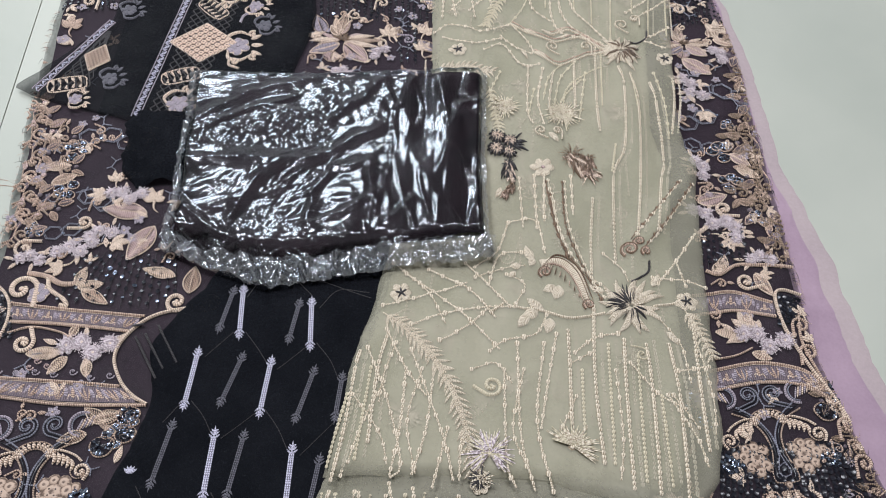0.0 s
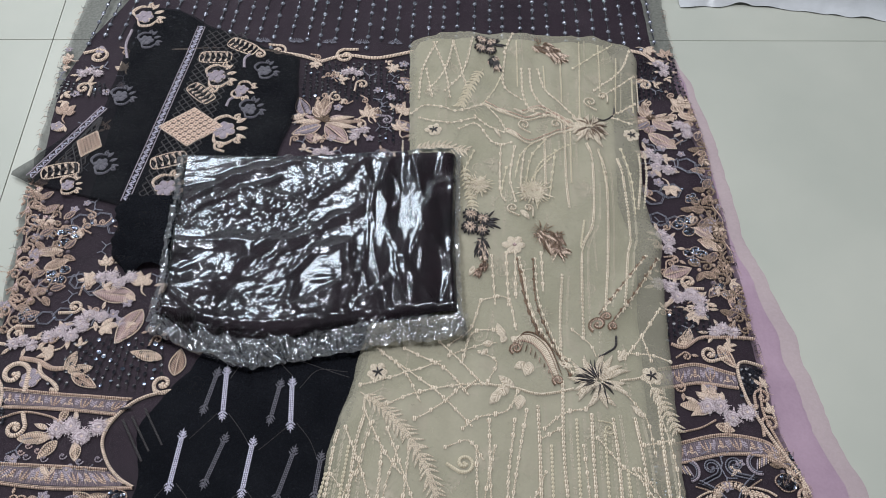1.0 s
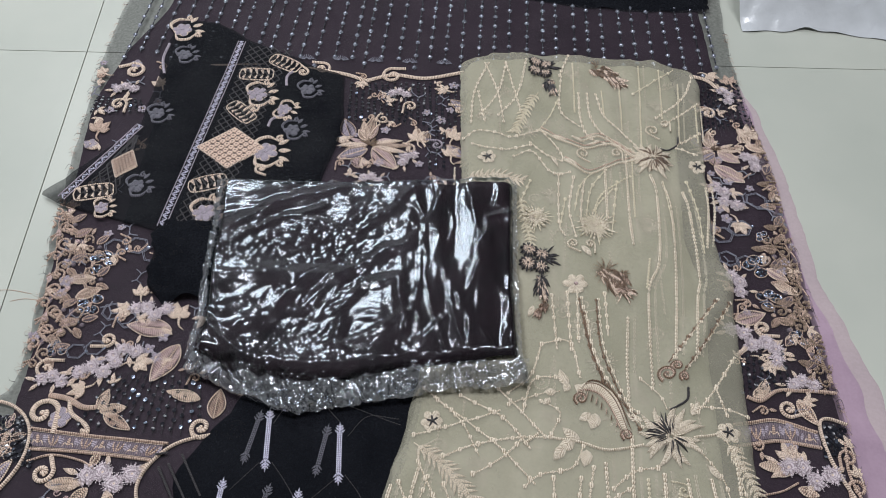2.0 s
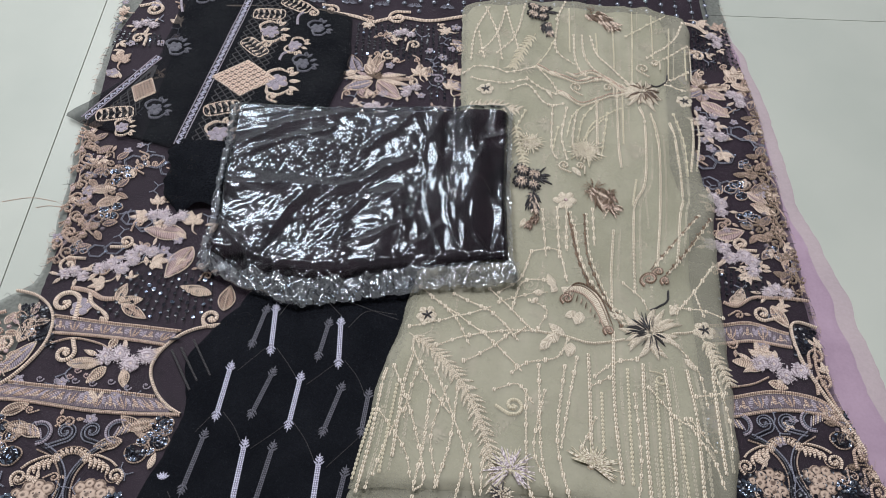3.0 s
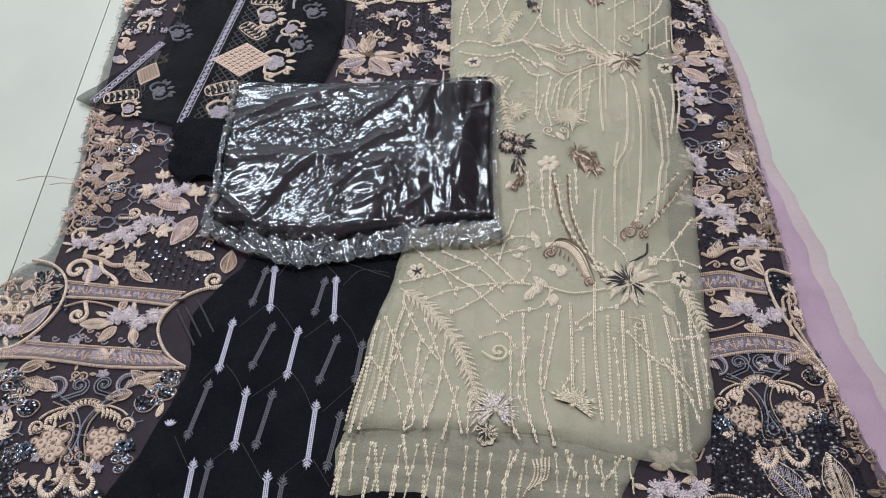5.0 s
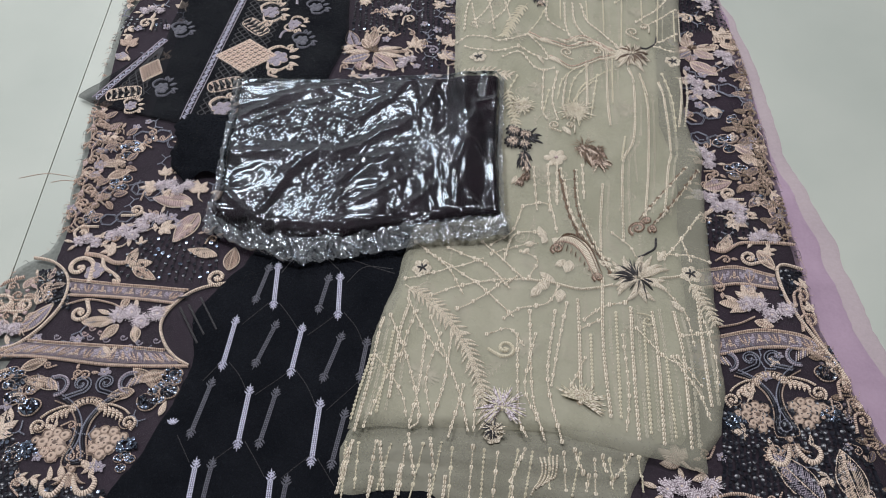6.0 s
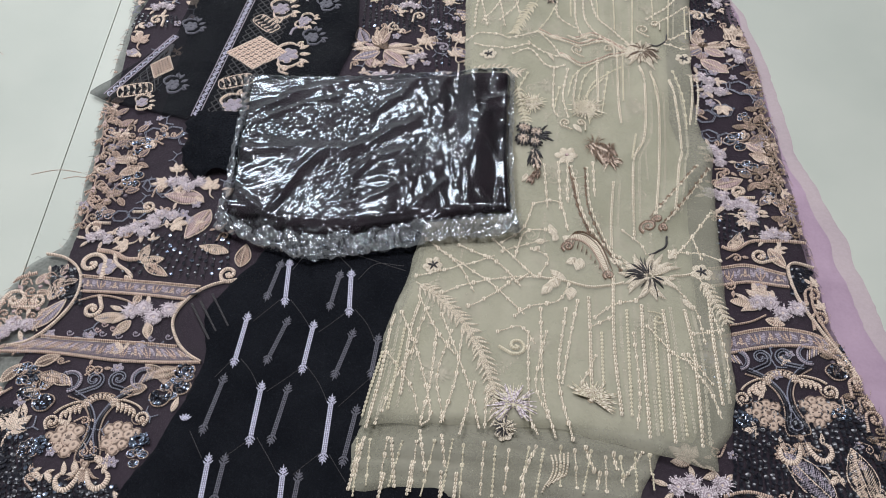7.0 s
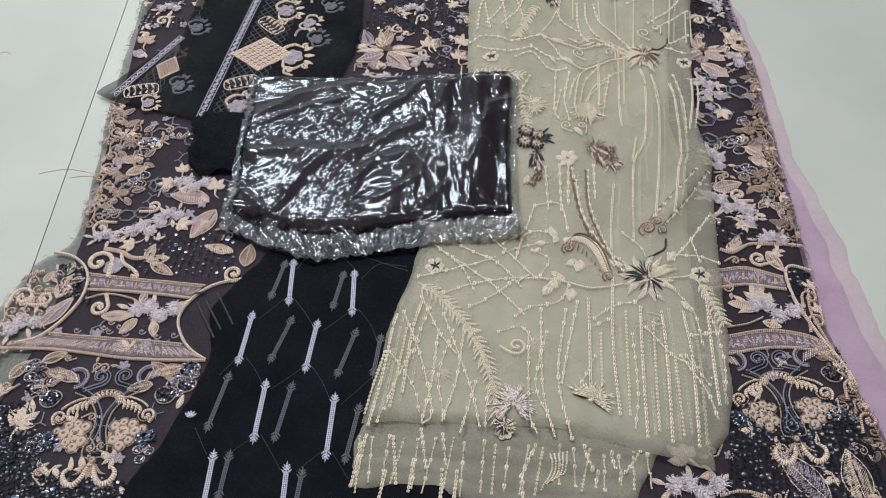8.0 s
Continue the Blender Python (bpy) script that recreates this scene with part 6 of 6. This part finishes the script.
for px, py, a, l, w in ((0.144, 0.059, 115, 2.2, 1.3), (0.130, 0.051, 190, 1.4, 1.1), (0.144, 0.063, 250, 1.3, 1.1), (0.151, 0.061, 320, 1.6, 1.1), (0.123, 0.042, 230, 1.2, 0.9), (0.156, -0.007, 145, 2.4, 1.3), (0.149, -0.007, 210, 2.2, 1.5), (0.138, -0.011, 240, 2.4, 1.3), (0.173, 0.027, 255, 2.0, 1.6), (0.168, 0.027, 215, 1.6, 1.2), (0.162, -0.016, 260, 2.0, 1.5), (0.104, 0.165, 250, 1.8, 0.8), (0.165, 0.260, 310, 2.0, 0.9), (0.291, -0.025, 310, 2.0, 0.9), (0.281, 0.033, 60, 2.0, 1.0), (0.225, 0.021, 150, 2.0, 1.0)):
    cream_leaf(px, py, a, l, w)
on_cream(Motif(0.157, 0.201).flower(0, 0, 1.6, 6, 0, 1, 0, 0.8, 2.0), "flower", CREAM_T, ROSE)
on_cream(Motif(0.262, -0.055).spiral(0, 0, 0.9, 0, 1.3, 2.0, 0, 1, 1.4, 1.0), "scroll", PALE_T)

# finer web of couched lines between the chains
for pts in ([(-0.046, -0.123), (-0.014, -0.164), (-0.004, -0.195)], [(-0.015, -0.106), (-0.034, -0.159), (-0.042, -0.197)], [(-0.006, -0.059), (-0.016, -0.098), (-0.018, -0.129)], [(0.024, -0.088), (0.013, -0.148), (0.025, -0.203)], [(0.069, -0.159), (0.069, -0.207)], [(0.077, -0.085), (0.103, -0.076), (0.120, -0.098)],
            [(0.133, -0.082), (0.122, -0.149), (0.136, -0.189)]):
    couched(pts, 5.0, 0.8, None, 1.1, 3, 2.2)
for pts in ([(0.189, -0.108), (0.173, -0.145)], [(0.232, -0.076), (0.235, -0.148), (0.230, -0.196)], [(0.323, -0.039), (0.333, -0.099), (0.331, -0.142)], [(0.291, -0.102), (0.314, -0.136)], [(-0.018, 0.043), (0.022, 0.010), (0.046, -0.031)],
            [(0.113, 0.037), (0.134, 0.025), (0.124, -0.002)], [(0.077, 0.030), (0.112, 0.046), (0.134, 0.051)], [(0.285, -0.009), (0.306, -0.040), (0.312, -0.086)], [(0.227, 0.075), (0.247, 0.058), (0.254, 0.040)], [(0.183, -0.071), (0.209, -0.054)]):
    couched(pts, 5.0, 0.8, None, 1.1, 3, 2.2)
for pts in ([(0.112, 0.467), (0.128, 0.498), (0.141, 0.536)], [(0.184, 0.391), (0.167, 0.363), (0.159, 0.321)], [(0.204, 0.398), (0.183, 0.364), (0.174, 0.312)], [(0.313, 0.383), (0.323, 0.331), (0.323, 0.263)], [(0.281, 0.381), (0.289, 0.299)], [(0.100, 0.370), (0.086, 0.327)],
            [(0.147, 0.341), (0.139, 0.290)], [(0.218, 0.377), (0.206, 0.284)], [(0.253, 0.556), (0.281, 0.583), (0.319, 0.619)]):
    couched(pts, 5.0, 0.8, PALE_T, 1.1, 3, 2.0)

# thread work of the folded layers, seen dimly through the top net
for i in range(46):
    px, py = random.uniform(0.0, 0.30), random.uniform(-0.17, 0.60)
    m = Motif(px, py, random.uniform(0, 360), random.uniform(0.8, 1.3))
    if i % 3 == 0:
        m.tuft(0, 0, 1.7, 60, 0, 1.2, 0.2)
    elif i % 3 == 1:
        for k in range(7):
            m.leaf(0.5 * k, 0, 45, 1.0, 0.3, 0, 0.5).leaf(0.5 * k, 0, -45, 1.0, 0.3, 0, 0.5)
    else:
        m.spiral(0, 0, 0.9, 0, 1.4, 2.0, 0, 1, 0.6, 2.0)
    m.put("veiled_sprig", layers, h_inner, (CREAM_T,))
for i in range(26):
    px, py = random.uniform(-0.01, 0.31), random.uniform(-0.14, 0.5)
    Motif(px, py).bead_line([(0, 0), (random.uniform(-0.6, 0.6), random.uniform(5, 12))], 5.0, 1.8, 0, 0.8, 0, 0, 0.7).put("veiled_chain", layers, h_inner, (CREAM_T,))

# lower fold
for pts in ([(-0.029, -0.223), (-0.020, -0.274)], [(-0.058, -0.225), (-0.062, -0.266)], [(-0.062, -0.235), (-0.067, -0.280)], [(-0.004, -0.247), (-0.006, -0.282)], [(-0.032, -0.264), (-0.036, -0.295)], [(0.027, -0.257), (0.028, -0.290)], [(0.043, -0.259), (0.042, -0.289)]):
    chain(pts, None, 1.8, 4.4, h_cream_low)
for pts in ([(-0.000, -0.212), (0.010, -0.256)], [(0.024, -0.216), (0.030, -0.249)], [(0.124, -0.222), (0.110, -0.256)], [(0.176, -0.219), (0.184, -0.243)], [(0.205, -0.223), (0.208, -0.239)], [(0.235, -0.218), (0.213, -0.251)], [(0.190, -0.246), (0.187, -0.261)], [(0.111, -0.255), (0.113, -0.284)]):
    couched(pts, 5.0, 1.1, None, 1.4, 2, 1.9, h_cream_low)
for k, px in enumerate(np.linspace(-0.064, 0.245, 20)):
    px, top = float(px) + random.uniform(-0.004, 0.004), -0.224 + random.uniform(-0.004, 0.004)
    foot = (px + random.uniform(-0.010, 0.004), -0.284 + 0.16 * max(0.0, px - 0.07) + random.uniform(-0.004, 0.010))
    if k % 3:
        couched([(px, top), foot], 5.5, 0.9, PALE_T if k % 2 else None, 1.1, 4, 2.0, h_cream_low)
    else:
        chain([(px, top), foot], PALE_T, 1.3, 4.6, h_cream_low)
for k in range(5):
    Motif(0.140, -0.229).ribbon([(0.45 * k, 0.1 * k), (0.2 + 0.35 * k, -1.8), (-0.9 + 0.5 * k, -4.2 + 0.5 * k)], 2.2, 1.6).put("stitched_cord", under, h_cream_low, (CREAM_T,))


# ---- loose threads on the tiles ----
def loose_thread(pts):
    x, y = pts[0]
    m = Motif(x, y, unit=1.0)
    m.ribbon([(a - x, b - y) for a, b in pts], 0.9, 0.5, 0, step=3.0)
    ob = m.put("loose_thread", None, lambda a, b: 0.0006, (TAN,))
    return tagged(ob, "fine loose tan thread lying on the floor tiles", "thread", "loose threads")


loose_thread([(-0.537, 0.134), (-0.521, 0.139), (-0.504, 0.139), (-0.497, 0.147)])
loose_thread([(-0.585, 0.139), (-0.55, 0.150), (-0.515, 0.147)])
loose_thread([(-0.775, 0.395), (-0.760, 0.392), (-0.745, 0.397), (-0.735, 0.390)])
